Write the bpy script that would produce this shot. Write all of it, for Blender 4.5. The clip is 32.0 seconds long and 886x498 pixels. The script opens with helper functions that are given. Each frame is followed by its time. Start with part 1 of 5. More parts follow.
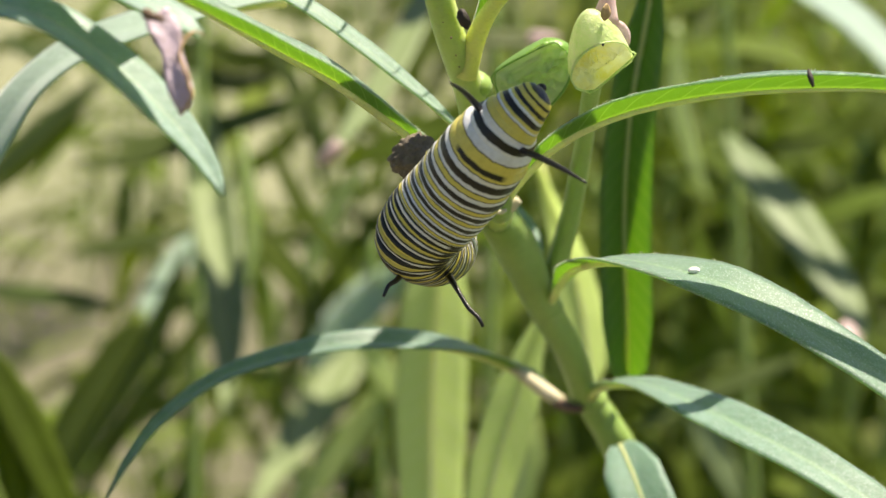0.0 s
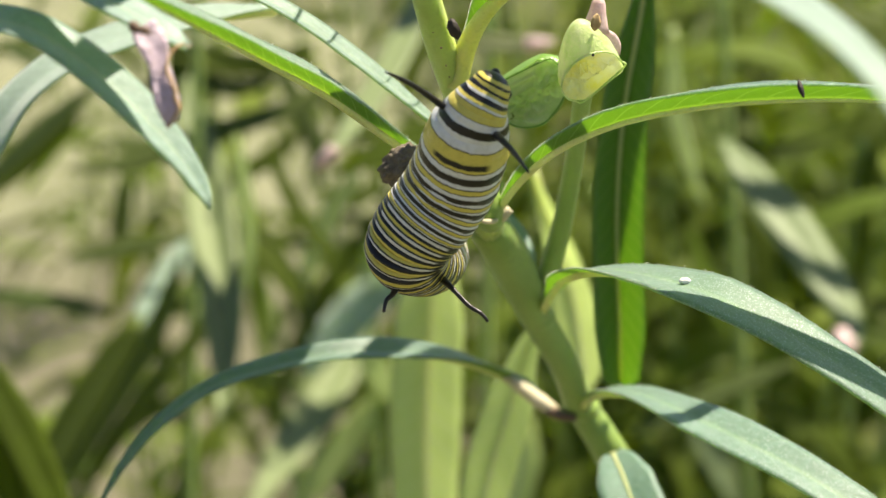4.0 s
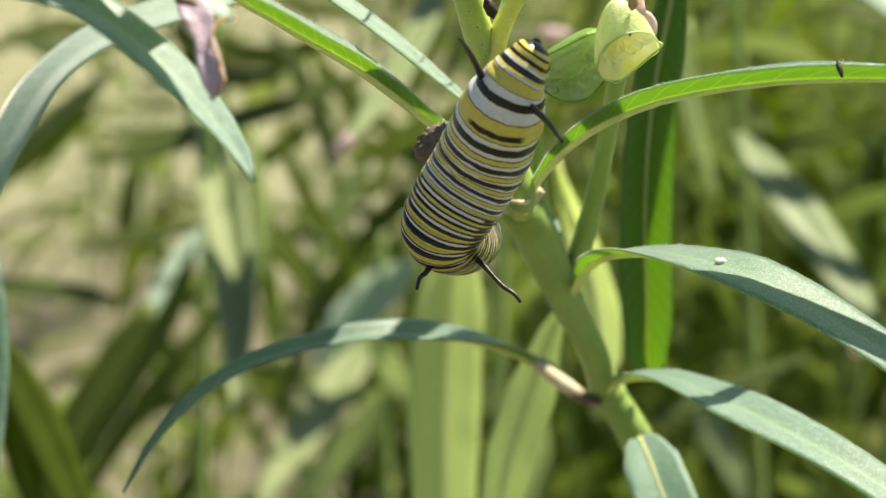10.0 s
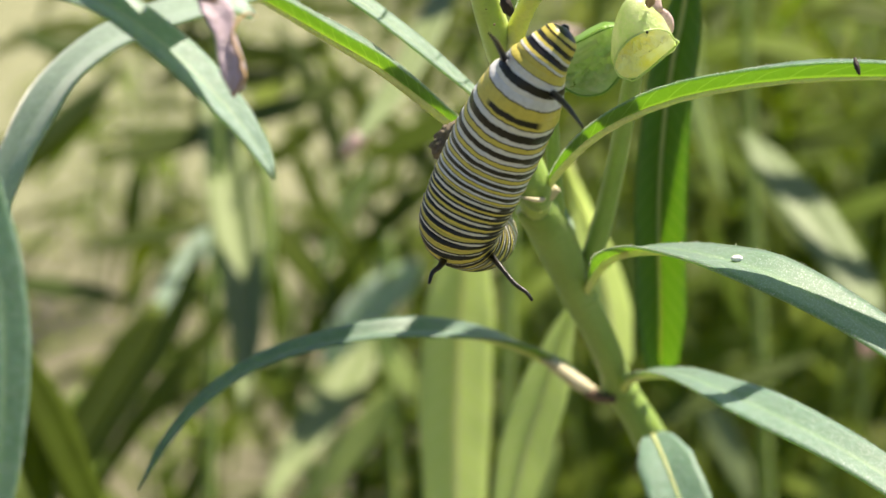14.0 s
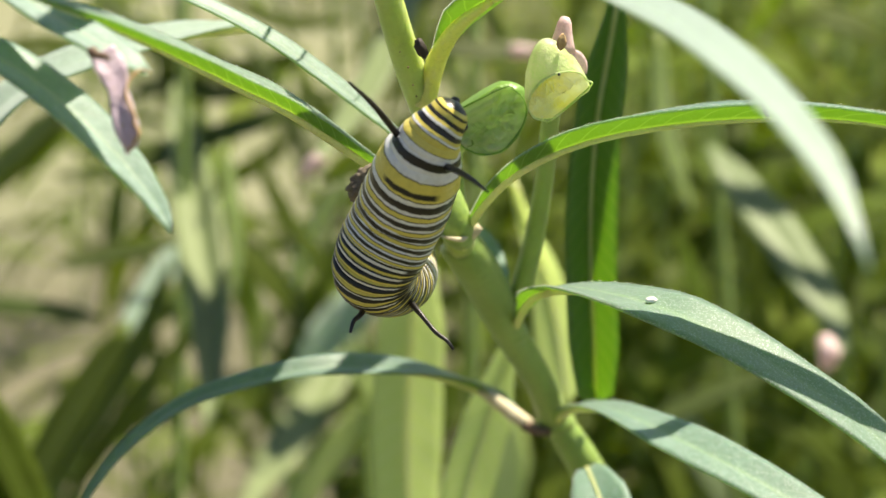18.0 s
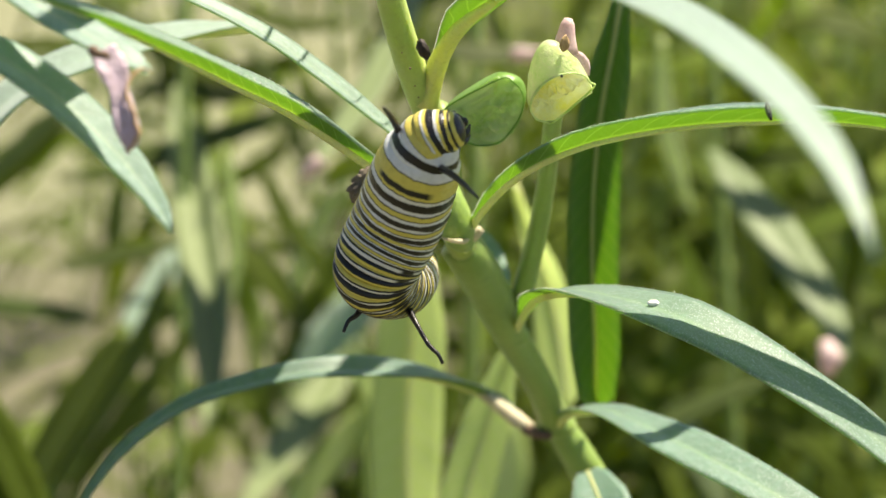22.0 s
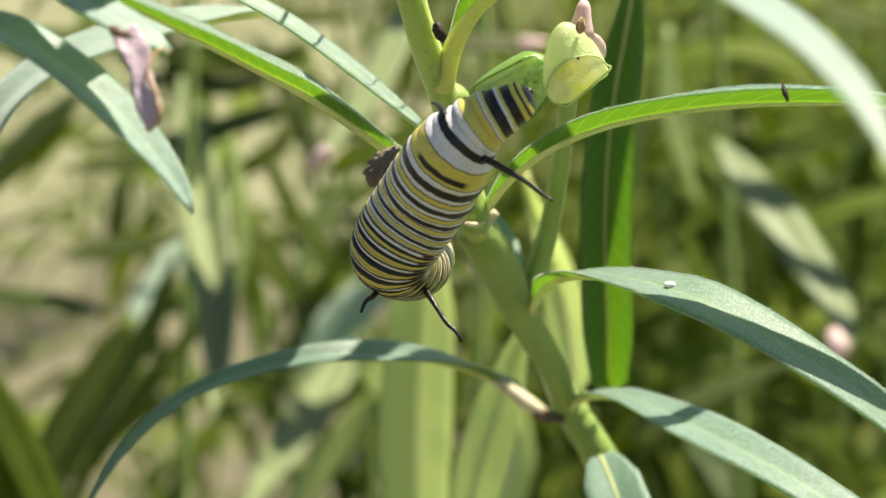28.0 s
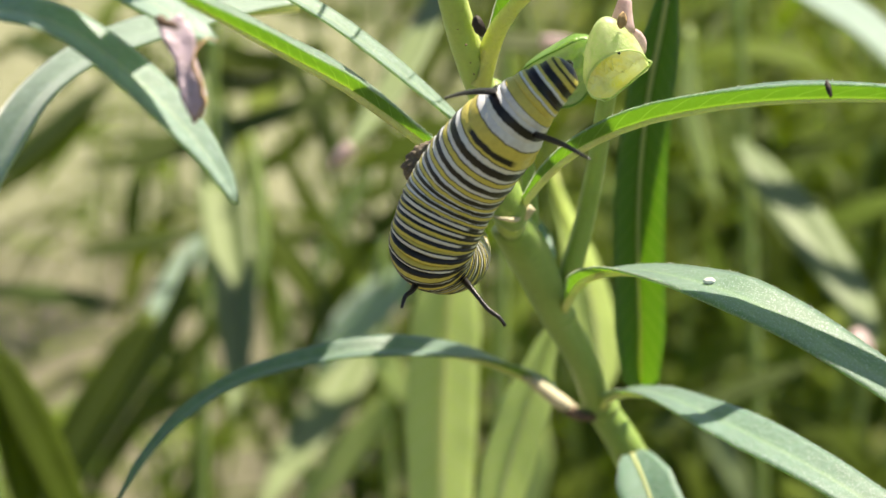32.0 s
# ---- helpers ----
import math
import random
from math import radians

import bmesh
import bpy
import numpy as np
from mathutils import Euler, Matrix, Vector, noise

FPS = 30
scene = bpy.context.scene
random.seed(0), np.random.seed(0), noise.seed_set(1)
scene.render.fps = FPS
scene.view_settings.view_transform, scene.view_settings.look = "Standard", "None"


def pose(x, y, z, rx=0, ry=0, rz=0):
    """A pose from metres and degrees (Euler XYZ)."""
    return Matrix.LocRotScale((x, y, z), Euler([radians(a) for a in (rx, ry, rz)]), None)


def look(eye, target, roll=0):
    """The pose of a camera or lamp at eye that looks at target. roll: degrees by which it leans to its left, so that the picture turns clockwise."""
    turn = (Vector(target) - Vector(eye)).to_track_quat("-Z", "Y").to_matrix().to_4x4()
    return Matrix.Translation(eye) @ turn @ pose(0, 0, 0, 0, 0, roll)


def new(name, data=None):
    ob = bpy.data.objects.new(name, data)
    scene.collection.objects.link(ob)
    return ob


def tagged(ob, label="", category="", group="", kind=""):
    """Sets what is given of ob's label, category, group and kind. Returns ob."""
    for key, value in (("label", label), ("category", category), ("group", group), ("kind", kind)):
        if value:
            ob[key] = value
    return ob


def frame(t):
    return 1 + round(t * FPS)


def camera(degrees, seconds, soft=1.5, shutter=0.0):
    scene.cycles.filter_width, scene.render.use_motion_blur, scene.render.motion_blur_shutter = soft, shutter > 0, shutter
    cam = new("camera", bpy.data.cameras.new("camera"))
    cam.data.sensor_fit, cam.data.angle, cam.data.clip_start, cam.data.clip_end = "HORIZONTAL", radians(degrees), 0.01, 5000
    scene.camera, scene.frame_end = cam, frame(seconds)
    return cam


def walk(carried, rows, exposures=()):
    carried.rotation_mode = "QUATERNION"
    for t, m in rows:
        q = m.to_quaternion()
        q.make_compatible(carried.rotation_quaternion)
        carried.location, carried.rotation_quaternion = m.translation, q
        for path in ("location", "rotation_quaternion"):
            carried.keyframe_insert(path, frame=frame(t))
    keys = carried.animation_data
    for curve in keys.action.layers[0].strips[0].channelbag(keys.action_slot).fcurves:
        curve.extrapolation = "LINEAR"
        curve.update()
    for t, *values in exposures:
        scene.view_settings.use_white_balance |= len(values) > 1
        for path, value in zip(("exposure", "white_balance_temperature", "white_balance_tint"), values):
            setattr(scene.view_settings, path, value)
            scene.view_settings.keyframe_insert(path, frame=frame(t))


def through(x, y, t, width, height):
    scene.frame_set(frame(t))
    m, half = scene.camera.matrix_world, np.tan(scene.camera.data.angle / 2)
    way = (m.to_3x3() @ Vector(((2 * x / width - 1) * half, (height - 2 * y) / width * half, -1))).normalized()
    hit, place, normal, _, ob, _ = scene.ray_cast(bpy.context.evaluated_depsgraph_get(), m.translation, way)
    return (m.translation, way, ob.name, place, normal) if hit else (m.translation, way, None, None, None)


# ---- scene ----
import itertools

cam = camera(25, 32.0, soft=1.5)
PATH = [
    (0, (-0.000000, -0.200001, 0.800000), (0.000002, -0.009789, 0.738196), -0.000),
    (0.5, (0.000436, -0.199527, 0.800263), (0.000398, -0.009330, 0.738416), -0.069),
    (1, (0.000785, -0.199433, 0.800256), (0.000645, -0.009233, 0.738420), -0.026),
    (1.5, (0.000572, -0.199891, 0.800217), (0.000490, -0.009695, 0.738366), -0.039),
    (2, (0.000190, -0.200125, 0.799906), (0.000207, -0.009899, 0.738149), 0.039),
    (2.5, (-0.000466, -0.199579, 0.799816), (-0.000276, -0.009364, 0.738025), 0.092),
    (3, (0.000069, -0.199821, 0.800333), (0.000117, -0.009596, 0.738572), 0.003),
    (3.5, (0.000869, -0.199470, 0.800698), (0.000903, -0.009212, 0.739038), -0.072),
    (5.5, (0.000430, -0.199300, 0.800234), (0.000426, -0.009062, 0.738513), -0.037),
    (6, (0.000408, -0.198966, 0.800360), (0.000377, -0.008746, 0.738583), -0.011),
    (6.5, (-0.001233, -0.199594, 0.799316), (-0.001279, -0.009425, 0.737383), 0.238),
    (7, (-0.001013, -0.199793, 0.799639), (-0.001100, -0.009578, 0.737848), 0.047),
    (7.5, (-0.000706, -0.199891, 0.799954), (-0.000854, -0.009714, 0.738044), 0.108),
    (8, (-0.000293, -0.199825, 0.800241), (-0.000449, -0.009619, 0.738420), 0.025),
    (8.5, (-0.000184, -0.200156, 0.800278), (-0.000292, -0.009908, 0.738587), 0.013),
    (9, (-0.000293, -0.200123, 0.800207), (-0.000457, -0.009908, 0.738417), 0.068),
    (9.5, (-0.000853, -0.200312, 0.799806), (-0.000982, -0.010123, 0.737934), 0.187),
    (10, (-0.002070, -0.199961, 0.799112), (-0.002139, -0.009778, 0.737222), 0.340),
    (10.5, (-0.001721, -0.199515, 0.799181), (-0.002228, -0.009405, 0.737069), 0.547),
    (11, (-0.001706, -0.199165, 0.799696), (-0.002277, -0.009088, 0.737482), 0.456),
    (11.5, (-0.000350, -0.199538, 0.799983), (-0.001090, -0.009389, 0.737993), 0.395),
    (12, (-0.001949, -0.199417, 0.798950), (-0.002593, -0.009265, 0.736969), 0.444),
    (12.5, (-0.002333, -0.199530, 0.799580), (-0.003059, -0.009409, 0.737503), 0.508),
    (13, (-0.002433, -0.199678, 0.798979), (-0.003022, -0.009497, 0.737088), 0.470),
    (13.5, (-0.002851, -0.200327, 0.798875), (-0.003374, -0.010133, 0.737020), 0.460),
    (14, (-0.003210, -0.200387, 0.798921), (-0.003611, -0.010179, 0.737107), 0.363),
    (14.5, (-0.001465, -0.200001, 0.799523), (-0.001906, -0.009798, 0.737695), 0.260),
    (16.5, (0.001603, -0.199661, 0.801292), (0.001409, -0.009422, 0.739574), -0.112),
    (17, (0.001840, -0.198842, 0.801399), (0.001849, -0.008558, 0.739822), -0.119),
    (17.5, (0.002725, -0.199067, 0.802018), (0.002998, -0.008825, 0.740310), -0.223),
    (18, (0.003445, -0.198985, 0.802315), (0.003635, -0.008764, 0.740539), -0.240),
    (18.5, (0.004129, -0.198728, 0.802671), (0.004227, -0.008447, 0.741083), -0.287),
    (19, (0.004925, -0.198000, 0.803217), (0.005063, -0.007683, 0.741741), -0.358),
    (19.5, (0.004773, -0.198106, 0.803396), (0.004975, -0.007811, 0.741853), -0.330),
    (20, (0.003552, -0.198250, 0.802345), (0.003832, -0.007967, 0.740764), -0.199),
    (20.5, (0.004695, -0.198654, 0.803146), (0.004859, -0.008416, 0.741427), -0.218),
    (21, (0.004364, -0.198357, 0.802743), (0.004643, -0.008037, 0.741274), -0.262),
    (21.5, (0.003832, -0.197765, 0.802834), (0.004143, -0.007528, 0.741112), -0.183),
    (22, (0.003349, -0.198301, 0.801934), (0.003519, -0.007968, 0.740509), 0.028),
    (22.5, (0.003166, -0.199217, 0.801535), (0.003255, -0.008950, 0.739901), -0.212),
    (23, (0.003218, -0.199265, 0.801822), (0.003400, -0.008964, 0.740297), -0.352),
    (23.5, (0.003901, -0.198355, 0.801975), (0.004120, -0.008092, 0.740331), -0.279),
    (24, (0.003825, -0.199070, 0.802439), (0.003998, -0.008901, 0.740506), -0.268),
    (24.5, (0.004334, -0.198889, 0.802246), (0.004478, -0.008661, 0.740494), -0.302),
    (25, (0.004276, -0.198705, 0.802496), (0.004480, -0.008491, 0.740701), -0.363),
    (25.5, (0.004470, -0.198687, 0.802469), (0.004758, -0.008457, 0.740725), -0.307),
    (27.5, (0.002175, -0.199319, 0.800976), (0.002369, -0.009078, 0.739265), -0.202),
    (28, (0.002005, -0.199096, 0.801041), (0.002122, -0.008917, 0.739139), -0.023),
    (28.5, (0.001720, -0.199155, 0.800626), (0.001861, -0.008948, 0.738809), 0.038),
    (29, (0.000881, -0.199312, 0.800268), (0.000996, -0.009102, 0.738461), -0.097),
    (29.5, (0.000914, -0.199419, 0.800381), (0.000862, -0.009244, 0.738465), 0.091),
    (30, (0.000477, -0.200247, 0.799978), (0.000572, -0.010019, 0.738225), -0.082),
    (30.5, (0.001097, -0.199644, 0.800460), (0.000855, -0.009492, 0.738474), 0.043),
    (31, (0.000835, -0.199243, 0.800469), (0.000595, -0.009057, 0.738588), 0.042),
    (31.5, (-0.000094, -0.198658, 0.800001), (-0.000805, -0.008460, 0.738159), 0.312),
    (32, (-0.000375, -0.198662, 0.800324), (-0.001264, -0.008454, 0.738516), 0.309),
]
walk(cam, [(t, look(eye, target, roll)) for t, eye, target, roll in PATH], [(0, 1.22, 6650, 10), (32, 1.22, 6650, 10)])
cam.data.dof.use_dof = True
cam.data.dof.focus_distance = 0.167
cam.data.dof.aperture_fstop = 35.0

# world and sun
SUN_WAY = Vector((0.36, 0.27, 0.89)).normalized()
world = bpy.data.worlds.new("sky")
scene.world = world
world.use_nodes = True
sky = world.node_tree.nodes.new("ShaderNodeTexSky")
sky.sky_type = "NISHITA"
sky.sun_disc = False
sky.sun_elevation = math.asin(SUN_WAY.z)
sky.sun_rotation = math.atan2(SUN_WAY.x, SUN_WAY.y)
back = world.node_tree.nodes["Background"]
back.inputs["Strength"].default_value = 0.052
world.node_tree.links.new(sky.outputs[0], back.inputs["Color"])
sun_data = bpy.data.lights.new("sun", "SUN")
sun_data.energy = 5.2
sun_data.angle = radians(0.53)
sun_data.color = (1.0, 0.90, 0.74)
sun = new("sun", sun_data)
sun.matrix_world = look(SUN_WAY * 5, (0, 0, 0))

# ---- materials ----
def nodes_of(name):
    m = bpy.data.materials.new(name)
    m.use_nodes = True
    nt = m.node_tree
    return m, nt, nt.nodes["Principled BSDF"], nt.nodes["Material Output"]


def math_node(nt, op, a, b=None, clamp=False):
    n = nt.nodes.new("ShaderNodeMath")
    n.operation = op
    n.use_clamp = clamp
    for i, v in enumerate((a, b)):
        if v is None:
            continue
        if isinstance(v, (int, float)):
            n.inputs[i].default_value = v
        else:
            nt.links.new(v, n.inputs[i])
    return n.outputs[0]


def mix_colour(nt, fac, a, b, blend="MIX"):
    n = nt.nodes.new("ShaderNodeMix")
    n.data_type = "RGBA"
    n.blend_type = blend
    for sock, v in ((n.inputs[0], fac), (n.inputs[6], a), (n.inputs[7], b)):
        if isinstance(v, (int, float)):
            sock.default_value = v
        elif isinstance(v, tuple):
            sock.default_value = (*v, 1)
        else:
            nt.links.new(v, sock)
    return n.outputs[2]


def noise_fac(nt, scale, detail=3.0, rough=0.6, coord="Object"):
    tc = nt.nodes.new("ShaderNodeTexCoord")
    n = nt.nodes.new("ShaderNodeTexNoise")
    n.inputs["Scale"].default_value = scale
    n.inputs["Detail"].default_value = detail
    n.inputs["Roughness"].default_value = rough
    nt.links.new(tc.outputs[coord], n.inputs["Vector"])
    return n.outputs["Fac"]


def ramp(nt, fac, lo, hi):
    n = nt.nodes.new("ShaderNodeMapRange")
    n.inputs["From Min"].default_value = lo
    n.inputs["From Max"].default_value = hi
    nt.links.new(fac, n.inputs["Value"])
    return n.outputs["Result"]


def bumped(nt, bsdf, height, strength, distance):
    b = nt.nodes.new("ShaderNodeBump")
    b.inputs["Strength"].default_value = strength
    b.inputs["Distance"].default_value = distance
    nt.links.new(height, b.inputs["Height"])
    nt.links.new(b.outputs[0], bsdf.inputs["Normal"])


def leaf_material(name, base, dark, vein, through_colour, through=0.4, rough=0.42, hairs=0.5, veins=16, shine=0.5, ribw=0.06, lit_veins=0.7, patches=190):
    """A leaf blade: two scales of mottling, a pale midrib, side veins, down on the skin, and light through it."""
    m, nt, bsdf, out = nodes_of(name)
    uv = nt.nodes.new("ShaderNodeUVMap")
    uv.uv_map = "blade"
    sep = nt.nodes.new("ShaderNodeSeparateXYZ")
    nt.links.new(uv.outputs[0], sep.inputs[0])
    across = math_node(nt, "ABSOLUTE", math_node(nt, "SUBTRACT", sep.outputs[0], 0.5))
    wob = noise_fac(nt, 260, 2)
    along = math_node(nt, "SUBTRACT", math_node(nt, "MULTIPLY", sep.outputs[1], float(veins)), math_node(nt, "MULTIPLY", across, 2.6))
    along = math_node(nt, "ADD", along, math_node(nt, "MULTIPLY", wob, 0.7))
    saw = math_node(nt, "ABSOLUTE", math_node(nt, "SUBTRACT", math_node(nt, "FRACT", along), 0.5))
    side_vein = math_node(nt, "MULTIPLY", ramp(nt, saw, 0.07, 0.02), 0.55, True)
    rib = ramp(nt, across, ribw, ribw * 0.6)
    mask = math_node(nt, "MAXIMUM", rib, side_vein)
    mott = mix_colour(nt, ramp(nt, noise_fac(nt, patches, 4), 0.35, 0.68), base, dark)
    mott = mix_colour(nt, ramp(nt, noise_fac(nt, 1500, 2), 0.45, 0.75), mott, tuple(min(1, c * 1.35) for c in base))
    info = nt.nodes.new("ShaderNodeObjectInfo")
    mott = mix_colour(nt, math_node(nt, "MULTIPLY", info.outputs["Random"], 0.35), mott, (base[0] * 1.5, base[1] * 1.15, base[2] * 0.8))
    col = mix_colour(nt, math_node(nt, "MULTIPLY", mask, 0.6), mott, vein)
    specks = ramp(nt, noise_fac(nt, 8500, 1, 0.3), 0.58, 0.70)
    col = mix_colour(nt, math_node(nt, "MULTIPLY", specks, hairs * 0.75), col, (0.74, 0.79, 0.74))
    nt.links.new(col, bsdf.inputs["Base Color"])
    bsdf.inputs["Roughness"].default_value = rough
    bsdf.inputs["Specular IOR Level"].default_value = shine
    bsdf.inputs["Sheen Weight"].default_value = hairs * 0.7
    bsdf.inputs["Sheen Roughness"].default_value = 0.4
    height = math_node(nt, "ADD", math_node(nt, "MULTIPLY", mask, -0.6), math_node(nt, "MULTIPLY", noise_fac(nt, 2600, 2), 0.7))
    bumped(nt, bsdf, height, 0.22, 0.0002)
    tr = nt.nodes.new("ShaderNodeBsdfTranslucent")
    nt.links.new(mix_colour(nt, math_node(nt, "MULTIPLY", mask, lit_veins), through_colour, tuple(min(1, c * 1.7 + 0.12) for c in through_colour)), tr.inputs["Color"])
    mx = nt.nodes.new("ShaderNodeMixShader")
    mx.inputs[0].default_value = through
    nt.links.new(bsdf.outputs[0], mx.inputs[1])
    nt.links.new(tr.outputs[0], mx.inputs[2])
    nt.links.new(mx.outputs[0], out.inputs["Surface"])
    return m


def skin_material(name, base, second, scale=400, rough=0.5, bump=0.3, bump_scale=2500, through=0.0, sheen=0.0, third=None, glow=0.0):
    """A plain natural surface: two colours mottled at two scales with fine relief."""
    m, nt, bsdf, out = nodes_of(name)
    col = mix_colour(nt, ramp(nt, noise_fac(nt, scale, 4), 0.35, 0.68), base, second)
    col = mix_colour(nt, math_node(nt, "MULTIPLY", ramp(nt, noise_fac(nt, scale * 7, 2), 0.5, 0.75), 0.5), col, third or tuple(c * 0.7 for c in second))
    nt.links.new(col, bsdf.inputs["Base Color"])
    bsdf.inputs["Roughness"].default_value = rough
    bsdf.inputs["Sheen Weight"].default_value = sheen
    bumped(nt, bsdf, noise_fac(nt, bump_scale, 3), bump, 0.0003)
    if glow:
        bsdf.inputs["Subsurface Weight"].default_value = glow
        bsdf.inputs["Subsurface Radius"].default_value = (1.0, 1.0, 0.4)
        bsdf.inputs["Subsurface Scale"].default_value = 0.0024
    if through:
        tr = nt.nodes.new("ShaderNodeBsdfTranslucent")
        nt.links.new(col, tr.inputs["Color"])
        mx = nt.nodes.new("ShaderNodeMixShader")
        mx.inputs[0].default_value = through
        nt.links.new(bsdf.outputs[0], mx.inputs[1])
        nt.links.new(tr.outputs[0], mx.inputs[2])
        nt.links.new(mx.outputs[0], out.inputs["Surface"])
    return m


BLADE = leaf_material("leaf_blade", (0.135, 0.245, 0.210), (0.095, 0.190, 0.158), (0.21, 0.33, 0.22), (0.46, 0.70, 0.14), 0.40, rough=0.55, hairs=1.0, lit_veins=0.15)
# leaf_blade made darker, so part of the low leaf's shade is painted in
BLADE_SHADY = leaf_material("leaf_blade_shady", (0.095, 0.180, 0.155), (0.062, 0.130, 0.108), (0.17, 0.27, 0.19), (0.40, 0.62, 0.14), 0.34, rough=0.5, hairs=0.7, lit_veins=0.15)
BLADE_UNDER = leaf_material("leaf_blade_thin", (0.15, 0.28, 0.07), (0.11, 0.23, 0.05), (0.55, 0.62, 0.26), (0.41, 0.61, 0.09), 0.66, ribw=0.11, hairs=0.2, veins=24)
# paler blade with strong translucency
BLADE_PALE = leaf_material("leaf_blade_pale", (0.36, 0.46, 0.19), (0.29, 0.40, 0.145), (0.50, 0.56, 0.27), (0.82, 0.92, 0.50), 0.72, hairs=0.15)
# whitened blade copy: full sun and sky glare are put into the colour
BLADE_SUNLIT = leaf_material("leaf_blade_sunlit", (0.33, 0.45, 0.41), (0.28, 0.40, 0.355), (0.38, 0.49, 0.43), (0.48, 0.72, 0.20), 0.34, rough=0.4, hairs=0.8, lit_veins=0.2)
# bluer blade tone, also lightened to paint in the look of sunlight
BLADE_LIT_BLUE = leaf_material("leaf_blade_lit_blue", (0.25, 0.365, 0.335), (0.195, 0.31, 0.275), (0.28, 0.40, 0.34), (0.48, 0.72, 0.16), 0.42, rough=0.5, hairs=1.0)
# dappled shade painted as large dark patches in the blade colour
BLADE_DAPPLED = leaf_material("leaf_blade_dappled", (0.16, 0.185, 0.09), (0.022, 0.04, 0.012), (0.10, 0.13, 0.05), (0.24, 0.32, 0.04), 0.30, hairs=0.0, shine=0.3, patches=75)
# brighter yellow-green far blade: sunlight on distant leaves put into the colour
BLADE_SUN = leaf_material("leaf_blade_far_sunlit", (0.14, 0.20, 0.03), (0.09, 0.14, 0.018), (0.22, 0.27, 0.06), (0.42, 0.56, 0.05), 0.5, rough=0.6, hairs=0.0, shine=0.12)
BLADE_FAR = leaf_material("leaf_blade_far", (0.060, 0.095, 0.010), (0.036, 0.058, 0.006), (0.11, 0.15, 0.03), (0.36, 0.44, 0.01), 0.44, rough=0.55, hairs=0.0, shine=0.12)
# base colour darkened to stand in for shade on the hanging leaf
BLADE_DARK = leaf_material("leaf_blade_dark_shade", (0.030, 0.060, 0.056), (0.020, 0.044, 0.040), (0.16, 0.21, 0.08), (0.46, 0.72, 0.10), 0.48, hairs=0.1, veins=22)
RIB = skin_material("midrib", (0.90, 0.90, 0.52), (0.84, 0.86, 0.44), through=0.6)
STEM = skin_material("stem_skin", (0.205, 0.31, 0.060), (0.255, 0.37, 0.080), 220, 0.42, 0.3, sheen=0.1, third=(0.17, 0.25, 0.055), glow=0.45)
# brighter copy of stem_skin: light on the upper stem is painted in
STEM_LIT = skin_material("lit_stem_skin", (0.36, 0.47, 0.11), (0.42, 0.52, 0.14), 220, 0.42, 0.3, sheen=0.1, third=(0.30, 0.38, 0.09), glow=0.9)
SCAR = skin_material("stem_scar", (0.10, 0.06, 0.04), (0.20, 0.13, 0.08), 700, 0.8)
PETIOLE = skin_material("petiole_skin", (0.62, 0.62, 0.20), (0.55, 0.60, 0.17), 300, 0.5, glow=0.9)
DEAD = skin_material("withered_leaf", (0.73, 0.61, 0.68), (0.60, 0.47, 0.55), 300, 0.7, 0.5, through=0.3, third=(0.42, 0.33, 0.22))
DRY_EDGE = skin_material("dry_leaf_edge", (0.52, 0.36, 0.18), (0.42, 0.26, 0.12), 600, 0.8)
STRAW = skin_material("pale_dry_base", (0.66, 0.60, 0.42), (0.58, 0.52, 0.34), 500, 0.7, through=0.2)
BUD_SKIN = skin_material("bud_skin", (0.84, 0.90, 0.56), (0.58, 0.76, 0.24), 420, 0.2, 0.7, 1500, through=0.45, third=(0.88, 0.84, 0.66))
BUD_FLESH = skin_material("bitten_flesh", (1.0, 0.97, 0.80), (0.92, 0.84, 0.20), 240, 0.2, 1.0, 900, through=0.45, third=(0.98, 0.97, 0.86))
BUD_PALE = skin_material("pale_pith", (0.82, 0.86, 0.56), (0.56, 0.70, 0.28), 420, 0.35, 1.0, 900, through=0.5, third=(0.80, 0.80, 0.56))
BUD_GREEN = skin_material("green_bud_skin", (0.26, 0.44, 0.09), (0.20, 0.38, 0.06), 350, 0.35, 0.5, 1500, through=0.42, third=(0.34, 0.48, 0.14))
PINK = skin_material("pink_petal", (0.84, 0.68, 0.65), (0.74, 0.54, 0.52), 500, 0.5, through=0.35)
DOWN = skin_material("leaf_down", (0.7, 0.74, 0.62), (0.6, 0.66, 0.5), 900, 0.6, through=0.4)
BROWN = skin_material("brown_fuzz", (0.12, 0.098, 0.070), (0.20, 0.165, 0.12), 700, 0.95, 1.0, 1400, third=(0.07, 0.05, 0.04))
PELLET = skin_material("dark_pellet", (0.016, 0.011, 0.009), (0.03, 0.018, 0.012), 900, 0.7)
BLACK = skin_material("black_skin", (0.006, 0.005, 0.005), (0.010, 0.008, 0.007), 900, 0.38, 0.3)
WHITE_DROP = skin_material("white_drop", (0.8, 0.8, 0.76), (0.74, 0.74, 0.7), 900, 0.4)
BLADE_SOFT = leaf_material("leaf_blade_soft", (0.165, 0.225, 0.100), (0.125, 0.18, 0.070), (0.22, 0.28, 0.14), (0.46, 0.58, 0.18), 0.25, rough=0.5, hairs=0.2, shine=0.25)
# darker blade copy: the shade on background leaves is put into the colour
BLADE_SHADE = leaf_material("leaf_blade_shade", (0.072, 0.108, 0.032), (0.052, 0.082, 0.022), (0.11, 0.15, 0.05), (0.22, 0.32, 0.04), 0.22, rough=0.6, hairs=0.0, shine=0.12)
